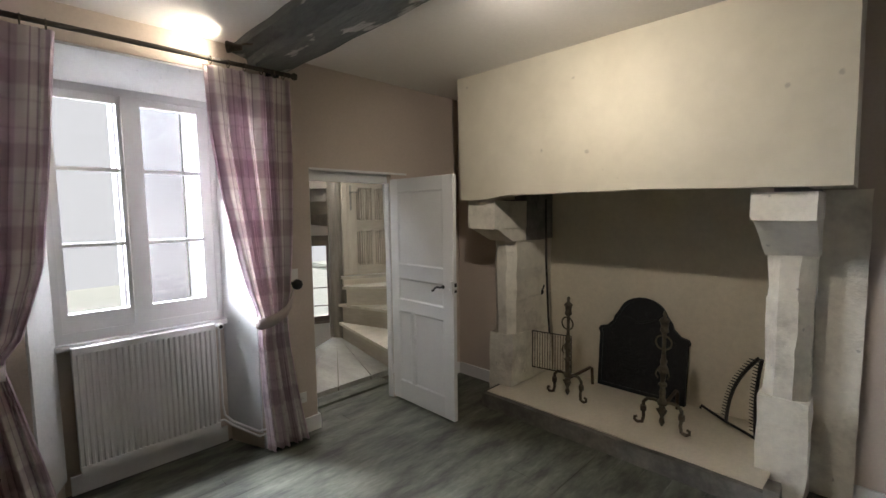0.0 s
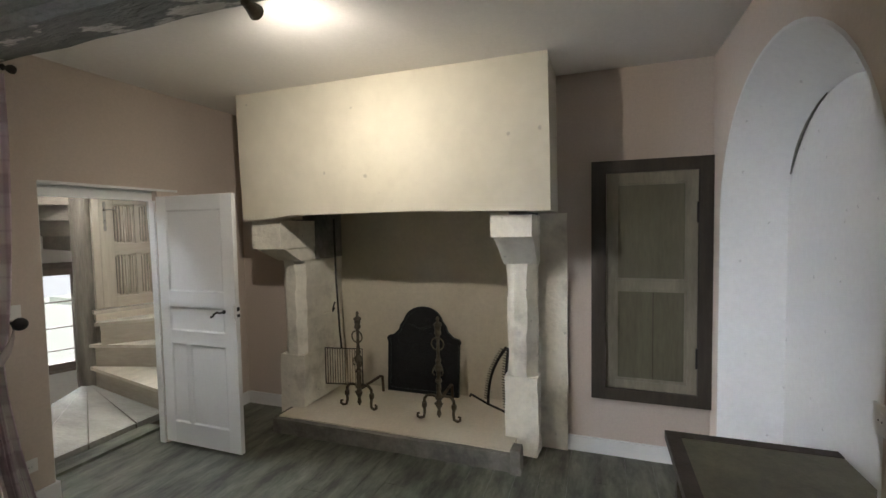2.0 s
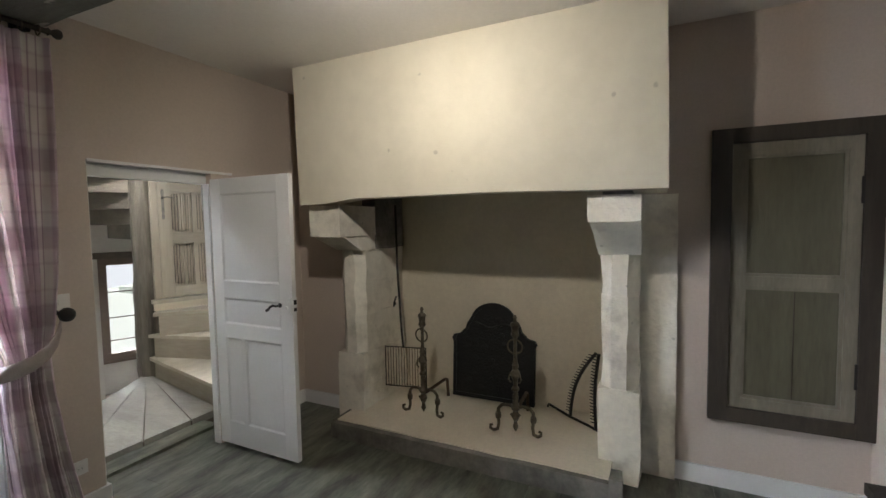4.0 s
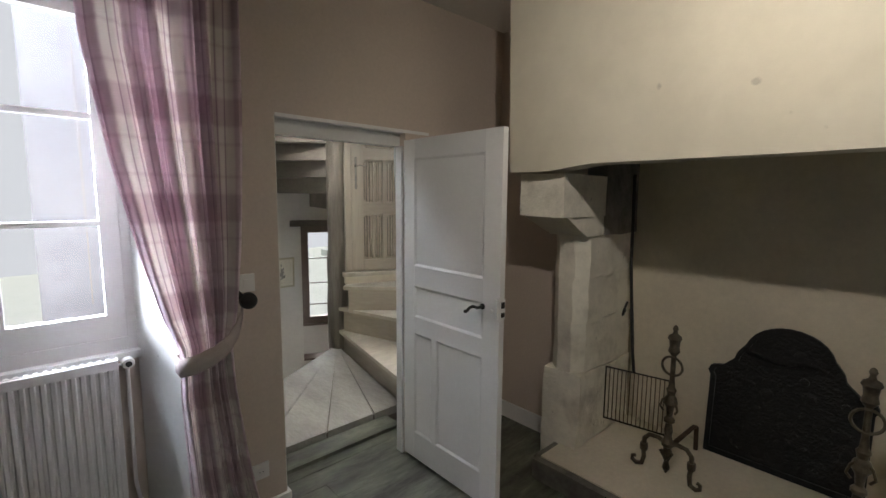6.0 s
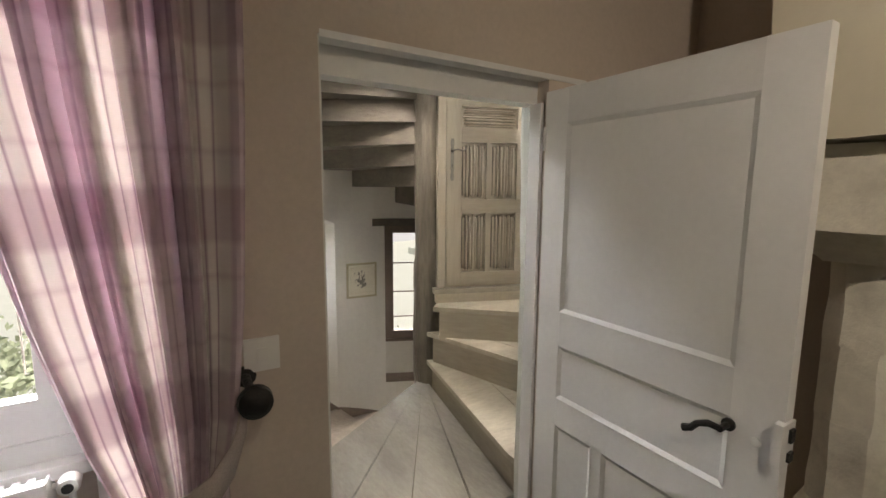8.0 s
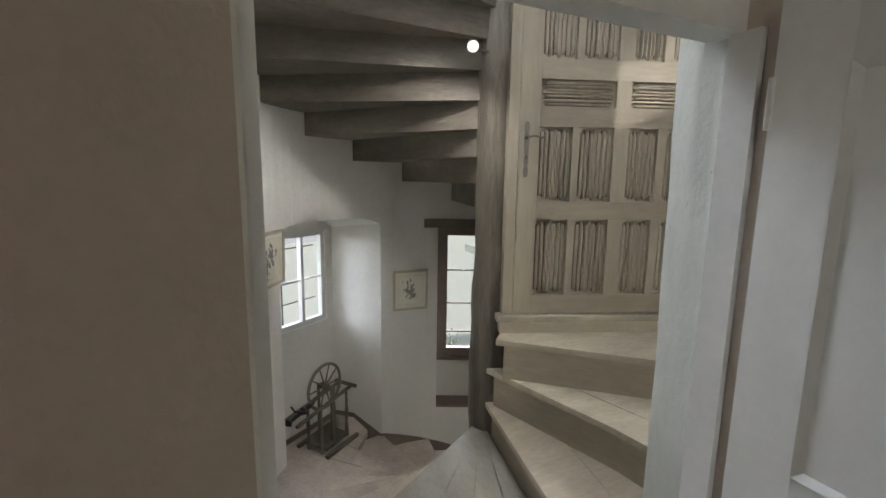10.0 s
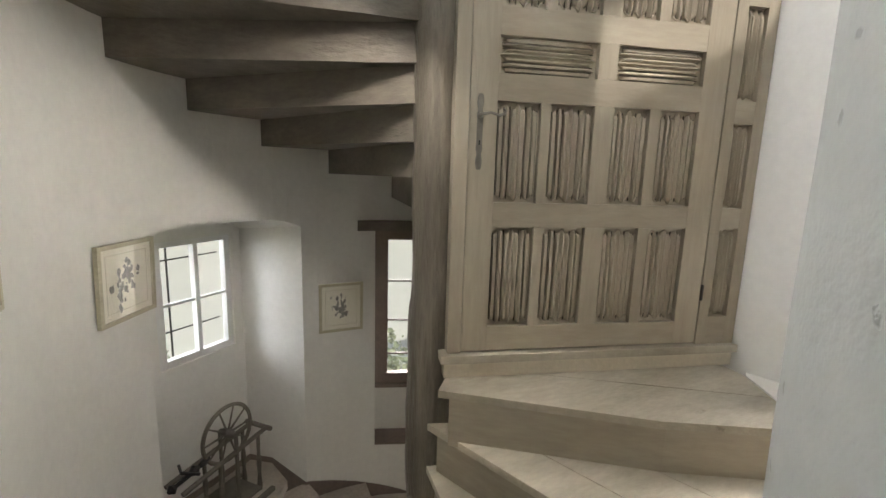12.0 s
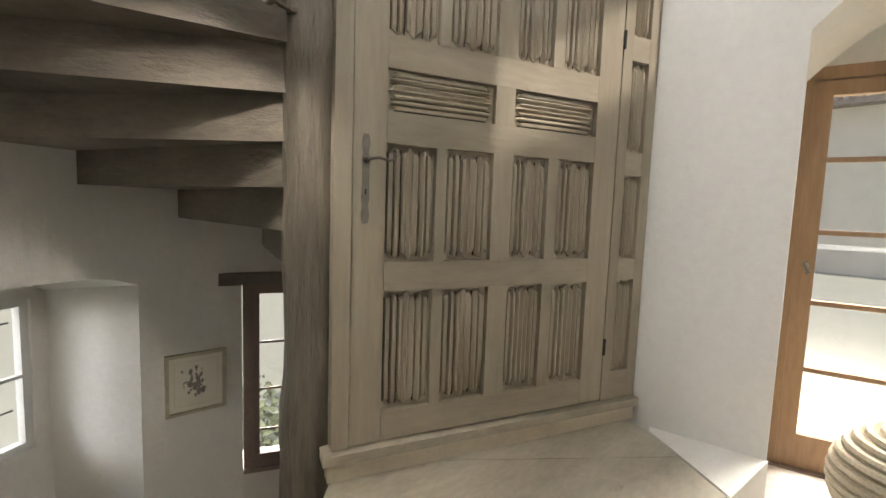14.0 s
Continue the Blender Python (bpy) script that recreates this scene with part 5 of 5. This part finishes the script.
for x0, x1 in hcols:
    seed += 1
    b = fold_panel(hband[1] - hband[0] + 0.004, x1 - x0 + 0.004, seed)
    for v in b.verts:
        v.co = Vector((x0 - 0.002 + v.co.z, v.co.y + 0.001, hband[1] + 0.002 - v.co.x))
    pan = part("linenfold_panel", b, M_FOLD, cdoor, smooth=True)
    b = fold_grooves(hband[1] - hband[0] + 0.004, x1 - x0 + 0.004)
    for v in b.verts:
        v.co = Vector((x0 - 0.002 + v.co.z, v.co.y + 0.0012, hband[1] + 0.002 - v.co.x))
    part("groove", b, M_GROOVE_SHADE, pan, "dark strips painted as shade in the carved grooves")
M_STEEL = material("grey_wrought_iron", (0.24, 0.225, 0.20), 0.5, metal=0.7, second=(0.14, 0.13, 0.12), big=20, fine=80)
b = bmesh.new()
out = []
for k in range(25):
    s = k / 24
    w = 0.009 + (0.006 * abs(math.sin(s * math.pi * 5)) if (s < 0.33 or s > 0.67) else 0.004)
    out.append((w, 1.725 + 0.32 * s))
add_prism(b, [(0.124 + w, z) for w, z in out] + [(0.124 - w, z) for w, z in out[::-1]], F0 - 0.005, F0, "y")
lockp = part("latch_plate", b, M_STEEL, cdoor, "grey wrought iron latch plate")
b = bmesh.new()
add_box(b, (0.121, F0 - 0.007, 1.83), (0.127, F0 - 0.004, 1.85))
part("keyhole", b, M_BLACK, lockp)
b = bmesh.new()
add_lathe(b, [(0.013, 0), (0.011, 0.012), (0.008, 0.045)], pose(0.124, F0 - 0.005, 1.955, 90, 0, 0), 12)
add_tube(b, [(0.124, F0 - 0.045, 1.955), (0.16, F0 - 0.05, 1.962), (0.195, F0 - 0.05, 1.952), (0.215, F0 - 0.05, 1.957), (0.221, F0 - 0.05, 1.972), (0.212, F0 - 0.05, 1.980)], [0.007, 0.006, 0.006, 0.007, 0.006, 0.005], 8)
part("door_handle", b, M_STEEL, cdoor, "grey wrought iron lever handle", smooth=True)
for z in (1.15, 2.58):
    b = bmesh.new()
    add_lathe(b, [(0.007, -0.04), (0.007, 0.04)], pose(1.307, F0 - 0.006, z), 8)
    part("hinge", b, M_IRON, cdoor)
# fixed frame beside the door
pil = thing("door_surround", "limed oak surround of the carved door with narrow panels", "door frame", DM, kind="structure")
def fixed(nm, lo, hi, mat=M_OAK, y0=-0.03, y1=0.045):
    return part(nm, cuboid((lo[0], y0, lo[1]), (hi[0], y1, hi[1]), 0.005), mat, pil)
fixed("post", (0.012, 0.88), (0.074, 3.2))
fixed("stile", (1.310, 0.875), (1.366, 3.2), y0=-0.022)
fixed("stile", (1.472, 0.875), (1.530, 3.2), y0=-0.022)
zz = [(1.02, 1.475), (1.575, 1.975), (2.085, 2.50), (2.61, 3.0)]
prev = 0.875
for z0, z1 in zz + [(3.2, 3.2)]:
    if z0 > prev:
        fixed("rail", (1.3665, prev), (1.4715, z0), M_OAKH, y0=-0.021)
    prev = z1
for z0, z1 in zz:
    seed += 1
    b = fold_panel(0.110, z1 - z0 + 0.004, seed)
    for v in b.verts:
        v.co += Vector((1.364, 0.002, z0 - 0.002))
    part("linenfold_panel", b, M_FOLD, pil, smooth=True)
fixed("lintel", (0.075, 3.056), (1.305, 3.2), M_OAKH)
b = cuboid((-0.02, -0.055, 0.835), (1.535, 0.05, 0.874), 0.006)
part("sill_nosing", b, M_TREAD, pil)
part("sill_riser", cuboid((0.0, -0.028, 0.757), (1.53, 0.05, 0.836)), M_HEARTH, pil, "cream painted board under the sill")

# stair spotlight clamped to the newel
sp = spotlight("lit white and bronze spotlight clamped to the newel post", (3.27, 5.10, 2.44), (3.135, 5.0, 2.425), (2.6, 4.2, 2.35), M_LAMPGLASS)


def picture(label, a, b2, z0, z1, depth, lean, ink_seed, inward):
    """A framed print hung between two points of the wall."""
    a, b2 = Vector((*a, 0)), Vector((*b2, 0))
    d = (b2 - a).normalized()
    nrm = Vector((d.y, -d.x, 0)) * inward
    w, h = (b2 - a).length, z1 - z0
    m = Matrix(((d.x, nrm.x, 0, a.x), (d.y, nrm.y, 0, a.y), (0, 0, 1, z0), (0, 0, 0, 1))) @ pose(0, 0, 0, lean, 0, 0)
    ob = thing("framed_print", label, "picture", m, "framed prints on the stair")
    bm = bmesh.new()
    f = min(0.02, w * 0.06)
    for lo, hi in (((0, 0, 0), (f, depth, h)), ((w - f, 0, 0), (w, depth, h)), ((f, 0, 0), (w - f, depth, f)), ((f, 0, h - f), (w - f, depth, h))):
        add_box(bm, lo, hi)
    bevelled(bm, 0.003)
    part("frame", bm, M_FRAME, ob)
    part("mount", cuboid((f * 0.9, 0.002, f * 0.9), (w - f * 0.9, depth * 0.55, h - f * 0.9)), M_PAPER, ob)
    bm = bmesh.new()
    yb = depth * 0.55 + 0.0012
    for lo, hi in (((w * 0.14, h * 0.14), (w * 0.86, h * 0.145)), ((w * 0.14, h * 0.86), (w * 0.86, h * 0.865)), ((w * 0.14, h * 0.145), (w * 0.146, h * 0.86)), ((w * 0.854, h * 0.145), (w * 0.86, h * 0.86))):
        add_box(bm, (lo[0], yb - 0.001, lo[1]), (hi[0], yb, hi[1]))
    part("ruled_border", bm, M_FRAME, ob)
    rnd3 = random.Random(ink_seed)
    bm = bmesh.new()
    for k in range(44):
        cx, cz = w * (0.5 + rnd3.gauss(0, 0.095)), h * (0.5 + rnd3.gauss(0, 0.10))
        r = w * rnd3.uniform(0.012, 0.05)
        pts = [(cx + r * rnd3.uniform(0.5, 1.1) * math.cos(t), cz + r * rnd3.uniform(0.6, 1.7) * math.sin(t)) for t in [2 * math.pi * i / 8 for i in range(8)]]
        add_prism(bm, pts, yb - 0.0008, yb + 0.00005 * k, "y")
    part("print", bm, M_INK, ob, "faded grey printed figure")
    p = part("glazing", cuboid((f, depth * 0.8, f), (w - f, depth * 0.8 + 0.002, h - f)), M_GLASS, ob)
    p.visible_shadow = False
    return ob


picture("large pale framed botanical print leaning out from the wall", (1.889, 3.965), (1.871, 4.305), 1.575, 2.06, 0.035, -3, 3, 1)
picture("narrow pale framed print on the curved stair wall", (1.862, 4.72), (1.859, 4.98), 1.285, 1.65, 0.03, -1.5, 8, 1)
picture("pale framed figure print beside the stair window", (1.972, 5.715), (2.163, 6.03), 0.96, 1.34, 0.022, -2, 12, 1)
picture("small pale framed bird print beside the slit window", (3.165, 6.553), (3.499, 6.53), 0.478, 0.862, 0.02, -2, 21, 1)

# stair window: white frame, bars outside
sw2 = thing("window_2", "small white casement window with iron bars outside", "window", kind="structure")
WM = Matrix(((TT.x, NN.x, 0, CX), (TT.y, NN.y, 0, CY), (0, 0, 1, 0), (0, 0, 0, 1)))
sw2.matrix_basis = WM
bm = bmesh.new()
D0 = 1.735
for lo, hi in (((WT0, D0, WZ0), (-0.068, D0 + 0.05, WZ1)), ((0.398, D0, WZ0), (WT1, D0 + 0.05, WZ1)), ((-0.068, D0, WZ0), (0.398, D0 + 0.05, 0.435)), ((-0.068, D0, 1.19), (0.398, D0 + 0.05, WZ1))):
    add_box(bm, lo, hi)
bevelled(bm, 0.004)
part("window_frame", bm, M_WHITE, sw2)
part("mullion", cuboid((0.155, D0 - 0.008, 0.435), (0.185, D0 + 0.04, 1.19), 0.004), M_WHITE, sw2)
part("transom", cuboid((-0.068, D0 + 0.002, 0.80), (0.398, D0 + 0.03, 0.818), 0.003), M_WHITE, sw2)
p = part("pane", cuboid((-0.068, D0 + 0.02, 0.435), (0.398, D0 + 0.024, 1.19)), M_GLASS, sw2)
p.visible_shadow = False
for t in (0.06, 0.25):
    b = bmesh.new()
    add_tube(b, [(t, D0 + 0.14, 0.40), (t, D0 + 0.14, 1.22)], 0.007, 6)
    part("bar", b, M_IRON, sw2)
for z in (0.58, 1.08):
    b = bmesh.new()
    add_tube(b, [(WT0, D0 + 0.14, z), (WT1, D0 + 0.14, z)], 0.006, 6)
    part("bar", b, M_IRON, sw2)
# slit window
sl = thing("window_3", "narrow brown painted window beside the newel post", "window", kind="structure")
a, b2 = Vector(on_wall(73.6, CR + 0.17)), Vector(on_wall(58, CR + 0.17))
d = (b2 - a).normalized()
sl.matrix_basis = Matrix(((d.x, -d.y, 0, a.x), (d.y, d.x, 0, a.y), (0, 0, 1, 0), (0, 0, 0, 1)))
L = (b2 - a).length
bm = bmesh.new()
for lo, hi in (((-0.02, 0, -0.09), (0.05, 0.06, 1.26)), ((L - 0.05, 0, -0.09), (L + 0.06, 0.06, 1.26)), ((0.05, 0, -0.09), (L - 0.05, 0.06, 0.0)), ((0.05, 0, 1.16), (L - 0.05, 0.06, 1.26))):
    add_box(bm, lo, hi)
bevelled(bm, 0.005)
part("window_frame", bm, M_BROWN, sl)
part("sash", cuboid((0.05, 0.012, -0.0), (0.085, 0.05, 1.16), 0.004), M_BROWN, sl)
for z in (0.16, 0.46, 0.80):
    part("glazing_bar", cuboid((0.085, 0.025, z), (L - 0.05, 0.04, z + 0.014)), M_BROWN, sl)
p = part("pane", cuboid((0.05, 0.03, 0.0), (L - 0.05, 0.034, 1.16)), M_GLASS, sl)
p.visible_shadow = False
part("drip_rail", cuboid((-0.02, -0.03, -0.12), (L + 0.04, 0.0, -0.09), 0.005), M_BROWN, sl)
bm = bmesh.new()
add_prism(bm, [on_wall(75, CR - 0.015), on_wall(56, CR - 0.015), on_wall(56, CR + 0.5), on_wall(75, CR + 0.5)], -0.55, -0.528)
lint = thing("window_lintel", "dark rough oak lintel and ledge of the slit window", "lintel", kind="structure")
part("ledge", bm, M_BROWN, lint, "dark brown board on the window ledge")
bm = bmesh.new()
add_prism(bm, [on_wall(75, CR + 0.19), on_wall(56, CR + 0.19), on_wall(56, CR + 0.45), on_wall(75, CR + 0.45)], -0.53, -0.10)
part("parapet", bm, M_TOWER, lint, "white plastered wall under the window")
bm = bmesh.new()
add_prism(bm, [on_wall(80.6, CR - 0.025), on_wall(68, CR - 0.04), on_wall(54, CR - 0.025), on_wall(54, CR + 0.4), on_wall(80.6, CR + 0.06)], 1.255, 1.335)
roughen(bm, 6, 0.006, 2, 0.08)
part("timber", bm, M_STAIR, lint)
# arched head of the recess
bm = bmesh.new()
N = 10
for i in range(N):
    s0, s1 = i / N, (i + 1) / N
    z0 = 1.30 + 0.075 * math.sin(math.pi * s0) ** 0.5
    z1 = 1.30 + 0.075 * math.sin(math.pi * s1) ** 0.5
    a0, a1 = 142.6 - 44.6 * s0, 142.6 - 44.6 * s1
    p, q = on_wall(a0, CR + 0.001), on_wall(a1, CR + 0.001)
    r, t = rec(-0.30 + 0.82 * s0, 1.72), rec(-0.30 + 0.82 * s1, 1.72)
    v = [bm.verts.new(c) for c in ((*p, z0), (*q, z1), (*q, 1.42), (*p, 1.42), (*r, z0 - 0.04), (*t, z1 - 0.04))]
    bm.faces.new((v[0], v[1], v[2], v[3]))
    bm.faces.new((v[0], v[4], v[5], v[1]))
structure("recess_head", bm, M_TOWER, "off-white arched head of the window recess", "wall", smooth=True)
# brown painted skirting following the lower steps
bm = bmesh.new()
run = [(Vector(rec(-0.30, 1.712)), PLAT + 0.05), (Vector(rec(0.517, 1.712)), PLAT + 0.05), (Vector(rec(0.566, 1.52)), PLAT + 0.05), (Vector(rec(0.632, 1.235)), -0.735)]
run += [(Vector(on_wall(97.5 - 4.0 * i, CR - 0.002)), -0.735 - 0.033 * i) for i in range(11)]
for k, ((p, h0), (q, h1)) in enumerate(zip(run, run[1:])):
    side = (Vector((CX, CY)) - (p + q) / 2).normalized() * 0.012
    v = [bm.verts.new((*c, h)) for c in (p, p + side, q, q + side) for h in (h0 - 0.30, h0 if c in (p, p + side) else h1)]
    for f in ((0, 1, 3, 2), (4, 6, 7, 5), (1, 5, 7, 3), (2, 3, 7, 6), (0, 4, 5, 1)):
        bm.faces.new([v[c] for c in f])
tagged(finish("stair_skirting", bm, M_BROWN), "brown painted skirting along the curved stair wall", "skirting", kind="structure")

# small spinning wheel in the recess
sw3 = thing("spinning_wheel", "small dark wooden spinning wheel standing in the window recess", "spinning wheel", pose(2.50, 6.40, PLAT + 0.005, 0, 0, 38) @ Matrix.Scale(1.34, 4))
ZC, RW = 0.40, 0.145
bm = bmesh.new()
add_tube(bm, [(RW * math.cos(t), 0, ZC + RW * math.sin(t)) for t in [2 * math.pi * i / 32 for i in range(33)]], 0.010, 6)
part("rim", bm, M_STAIR, sw3, smooth=True)
for k in range(10):
    t = 2 * math.pi * k / 10
    bm = bmesh.new()
    add_tube(bm, [(0.018 * math.cos(t), 0, ZC + 0.018 * math.sin(t)), (RW * math.cos(t), 0, ZC + RW * math.sin(t))], [0.006, 0.004], 6)
    part("spoke", bm, M_STAIR, sw3)
bm = bmesh.new()
add_lathe(bm, [(0.012, -0.05), (0.022, -0.02), (0.024, 0.02), (0.012, 0.05)], pose(0, 0, ZC, 90, 0, 0), 12)
part("hub", bm, M_STAIR, sw3, smooth=True)
for y in (-0.055, 0.055):
    bm = bmesh.new()
    add_tube(bm, [(-0.30, y, 0.285), (0.20, y, 0.335)], 0.012, 6)
    part("rail", bm, M_STAIR, sw3)
    for x, h in ((-0.10, 0.30), (0.0, 0.40), (0.14, 0.325)):
        bm = bmesh.new()
        add_lathe(bm, [(0.011, 0.0), (0.014, 0.03), (0.009, 0.10), (0.013, 0.16), (0.009, 0.22), (0.010, h)], pose(x, y, 0.0), 8)
        part("post", bm, M_STAIR, sw3, smooth=True)
    part("foot", cuboid((-0.13, y * 2.2 - 0.012, 0.0), (0.17, y * 2.2 + 0.012, 0.022), 0.004), M_STAIR, sw3)
bm = bmesh.new()
add_tube(bm, [(0.20, -0.09, 0.337), (0.20, 0.09, 0.337)], 0.013, 6)
part("crossbar", bm, M_STAIR, sw3)
bm = bmesh.new()
add_lathe(bm, [(0.008, -0.11), (0.024, -0.09), (0.010, -0.07), (0.012, 0.0), (0.026, 0.03), (0.010, 0.05), (0.018, 0.08), (0.006, 0.11)], pose(-0.22, 0, 0.315, 0, 80, 0), 10)
part("bobbin", bm, M_IRON, sw3, smooth=True)
bm = bmesh.new()
add_tube(bm, [(-0.22, -0.07, 0.34), (-0.26, 0.0, 0.35), (-0.22, 0.07, 0.34)], 0.007, 6)
part("flyer", bm, M_IRON, sw3, smooth=True)
part("treadle", cuboid((-0.10, -0.09, 0.03), (0.12, 0.09, 0.042), 0.004), M_STAIR, sw3)

# glazed entrance door
G0 = Vector((5.408, 4.005, 0))
GD = Vector((0.25, -0.97, 0)).normalized()
gdm = Matrix(((GD.x, -GD.y, 0, G0.x), (GD.y, GD.x, 0, G0.y), (0, 0, 1, 0.505), (0, 0, 0, 1)))
gd = thing("door_2", "orange-brown oak glazed entrance door with horizontal bars", "door", gdm, kind="structure")
bm = bmesh.new()
for lo, hi in (((-0.02, -0.03, 0), (0.055, 0.09, 2.03)), ((0.835, -0.03, 0), (0.90, 0.09, 2.03)), ((0.055, -0.03, 1.97), (0.835, 0.09, 2.03))):
    add_box(bm, lo, hi)
bevelled(bm, 0.006)
part("door_frame", bm, M_TEAK, gd)
bm = bmesh.new()
for lo, hi in (((0.058, -0.01, 0.012), (0.135, 0.035, 1.965)), ((0.755, -0.01, 0.012), (0.832, 0.035, 1.965)), ((0.135, -0.01, 0.012), (0.755, 0.035, 0.185)), ((0.135, -0.01, 1.895), (0.755, 0.035, 1.965))):
    add_box(bm, lo, hi)
bevelled(bm, 0.006)
leaf2 = part("leaf", bm, M_TEAK, gd)
for z in (0.515, 0.862, 1.218, 1.575):
    part("glazing_bar", cuboid((0.135, -0.004, z), (0.755, 0.03, z + 0.024), 0.004), M_TEAK, leaf2)
p = part("pane", cuboid((0.13, 0.01, 0.18), (0.76, 0.014, 1.90)), M_GLASS, leaf2)
p.visible_shadow = False
bm = bmesh.new()
add_lathe(bm, [(0.013, 0), (0.013, 0.004), (0.006, 0.03)], pose(0.10, -0.01, 1.06, 90, 0, 0), 12)
add_tube(bm, [(0.10, -0.04, 1.085), (0.088, -0.042, 1.075), (0.098, -0.044, 1.055), (0.108, -0.044, 1.035), (0.098, -0.042, 1.02)], [0.006, 0.009, 0.010, 0.010, 0.006], 8)
part("door_handle", bm, M_STEEL, leaf2, "polished steel twisted handle", smooth=True)
part("door_sill", cuboid((-0.02, -0.05, -0.003), (0.90, 0.09, 0.012), 0.003), M_BROWN, gd)

b = cuboid((-0.06, -0.02, 2.032), (1.0, 0.12, 2.36), 0.0, gdm)
structure("wall_over_entrance", b, M_TOWER, "off-white plaster over the glazed door", "wall")

# round wicker pouf
pf = thing("wicker_pouf", "round pale woven wicker pouf beside the glazed door", "pouf", pose(5.10, 3.42, 0.506) @ Matrix.Scale(1.26, 4))
n = 15
for i in range(n + 1):
    t = math.pi * (0.06 + 0.88 * i / n)
    r, z = 0.235 * math.sin(t) ** 0.75, 0.18 - 0.18 * math.cos(t)
    bm = bmesh.new()
    add_tube(bm, [(r * math.cos(a2), r * math.sin(a2), z) for a2 in [2 * math.pi * k / 40 for k in range(41)]], 0.0145, 6)
    part("coil", bm, M_WICKER, pf, smooth=True)
bm = bmesh.new()
add_lathe(bm, [(0.09, 0.003)] + [(0.228 * math.sin(math.pi * (0.06 + 0.88 * i / n)) ** 0.75, 0.18 - 0.178 * math.cos(math.pi * (0.06 + 0.88 * i / n))) for i in range(1, n)] + [(0.05, 0.357)], None, 32)
part("core", bm, M_WICKER, pf, smooth=True)

# added frame for the fill lamp over the doorway, unseen, wall closed behind
uw = thing("window_4", "made-up white window frame over the doorway, out of view", "window", kind="structure")
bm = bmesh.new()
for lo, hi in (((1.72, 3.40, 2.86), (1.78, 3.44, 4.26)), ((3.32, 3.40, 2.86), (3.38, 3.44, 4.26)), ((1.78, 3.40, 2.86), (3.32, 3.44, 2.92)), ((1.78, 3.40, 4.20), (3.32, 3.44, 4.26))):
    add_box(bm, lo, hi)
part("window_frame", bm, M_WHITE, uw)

# ---- outside ----
def leaf_mass(name, label, centres, count, size, seed, category="bush"):
    ob = thing(name, label, category)
    rnd4 = random.Random(seed)
    verts, faces = [], []
    for k in range(count):
        c, r = rnd4.choice(centres)
        d = Vector((rnd4.gauss(0, 1), rnd4.gauss(0, 1), rnd4.gauss(0, 0.8)))
        d = d.normalized() * r * rnd4.uniform(0.5, 1.05)
        p = Vector(c) + d
        u = Vector((rnd4.gauss(0, 1), rnd4.gauss(0, 1), rnd4.gauss(0, 1))).normalized()
        w = u.orthogonal().normalized()
        s = size * rnd4.uniform(0.6, 1.3)
        i = len(verts)
        verts += [p - u * s, p + w * s * 0.5, p + u * s, p - w * s * 0.5]
        faces.append((i, i + 1, i + 2, i + 3))
    me = bpy.data.meshes.new("leaves")
    me.from_pydata([tuple(v) for v in verts], [], faces)
    me.materials.append(M_LEAF)
    lv = new("leaves", me)
    lv.parent = ob
    bm = bmesh.new()
    for c, r in centres:
        add_tube(bm, [(c[0], c[1], -2.4), (c[0] + 0.1, c[1], c[2])], [0.05, 0.015], 6)
    part("stems", bm, M_STAIR, ob)
    return ob


leaf_mass("bush", "loose green garden bush outside the window", [((0.2, 9.4, -1.0), 0.9), ((-0.9, 9.8, -0.85), 1.0), ((1.2, 10.2, -1.2), 0.8)], 2600, 0.07, 5)
leaf_mass("bush", "green garden bush outside the slit window", [((5.0, 10.5, -1.75), 0.8), ((4.4, 11.2, -1.9), 0.8)], 1600, 0.07, 6)
leaf_mass("tree", "leafy tree top beyond the neighbouring roof", [((24.5, 2.9, 6.6), 1.5), ((25, 4.4, 6.2), 1.4)], 2200, 0.16, 7, "tree")
M_HOUSE = material("pale_house_render", (0.68, 0.64, 0.57), 0.9)
M_ROOF = material("grey_roof_tile", (0.26, 0.22, 0.20), 0.8, second=(0.2, 0.17, 0.15), big=6, fine=30)
hs = thing("house", "pale rendered house with a tiled roof across the garden", "house")
part("wall", cuboid((19.0, -6, 0.2), (24, 9, 5.0)), M_HOUSE, hs)
bm = bmesh.new()
add_prism(bm, [(18.4, 4.9), (18.45, 5.05), (21.5, 6.3), (24.5, 5.0)], -6.5, 9.5, "y")
roof = part("roof", bm, M_ROOF, hs)
for k in range(60):
    bm = bmesh.new()
    y = -6.4 + 15.9 * k / 60
    add_tube(bm, [(18.4, y, 5.06), (21.5, y, 6.34)], 0.07, 5)
    part("tile_row", bm, M_ROOF, roof)
for y in (1.6, 5.2):
    part("window", cuboid((18.96, y, 1.7), (19.05, y + 1.5, 2.9)), M_BROWN, hs)
rail = thing("garden_rail", "white garden railing before the house", "railing")
part("rail", cuboid((12.0, -5, 1.35), (12.06, 8, 1.42)), M_WHITE, rail)
for k in range(9):
    part("post", cuboid((12.0, -5 + 1.6 * k, 0.33), (12.06, -4.93 + 1.6 * k, 1.35)), M_WHITE, rail)
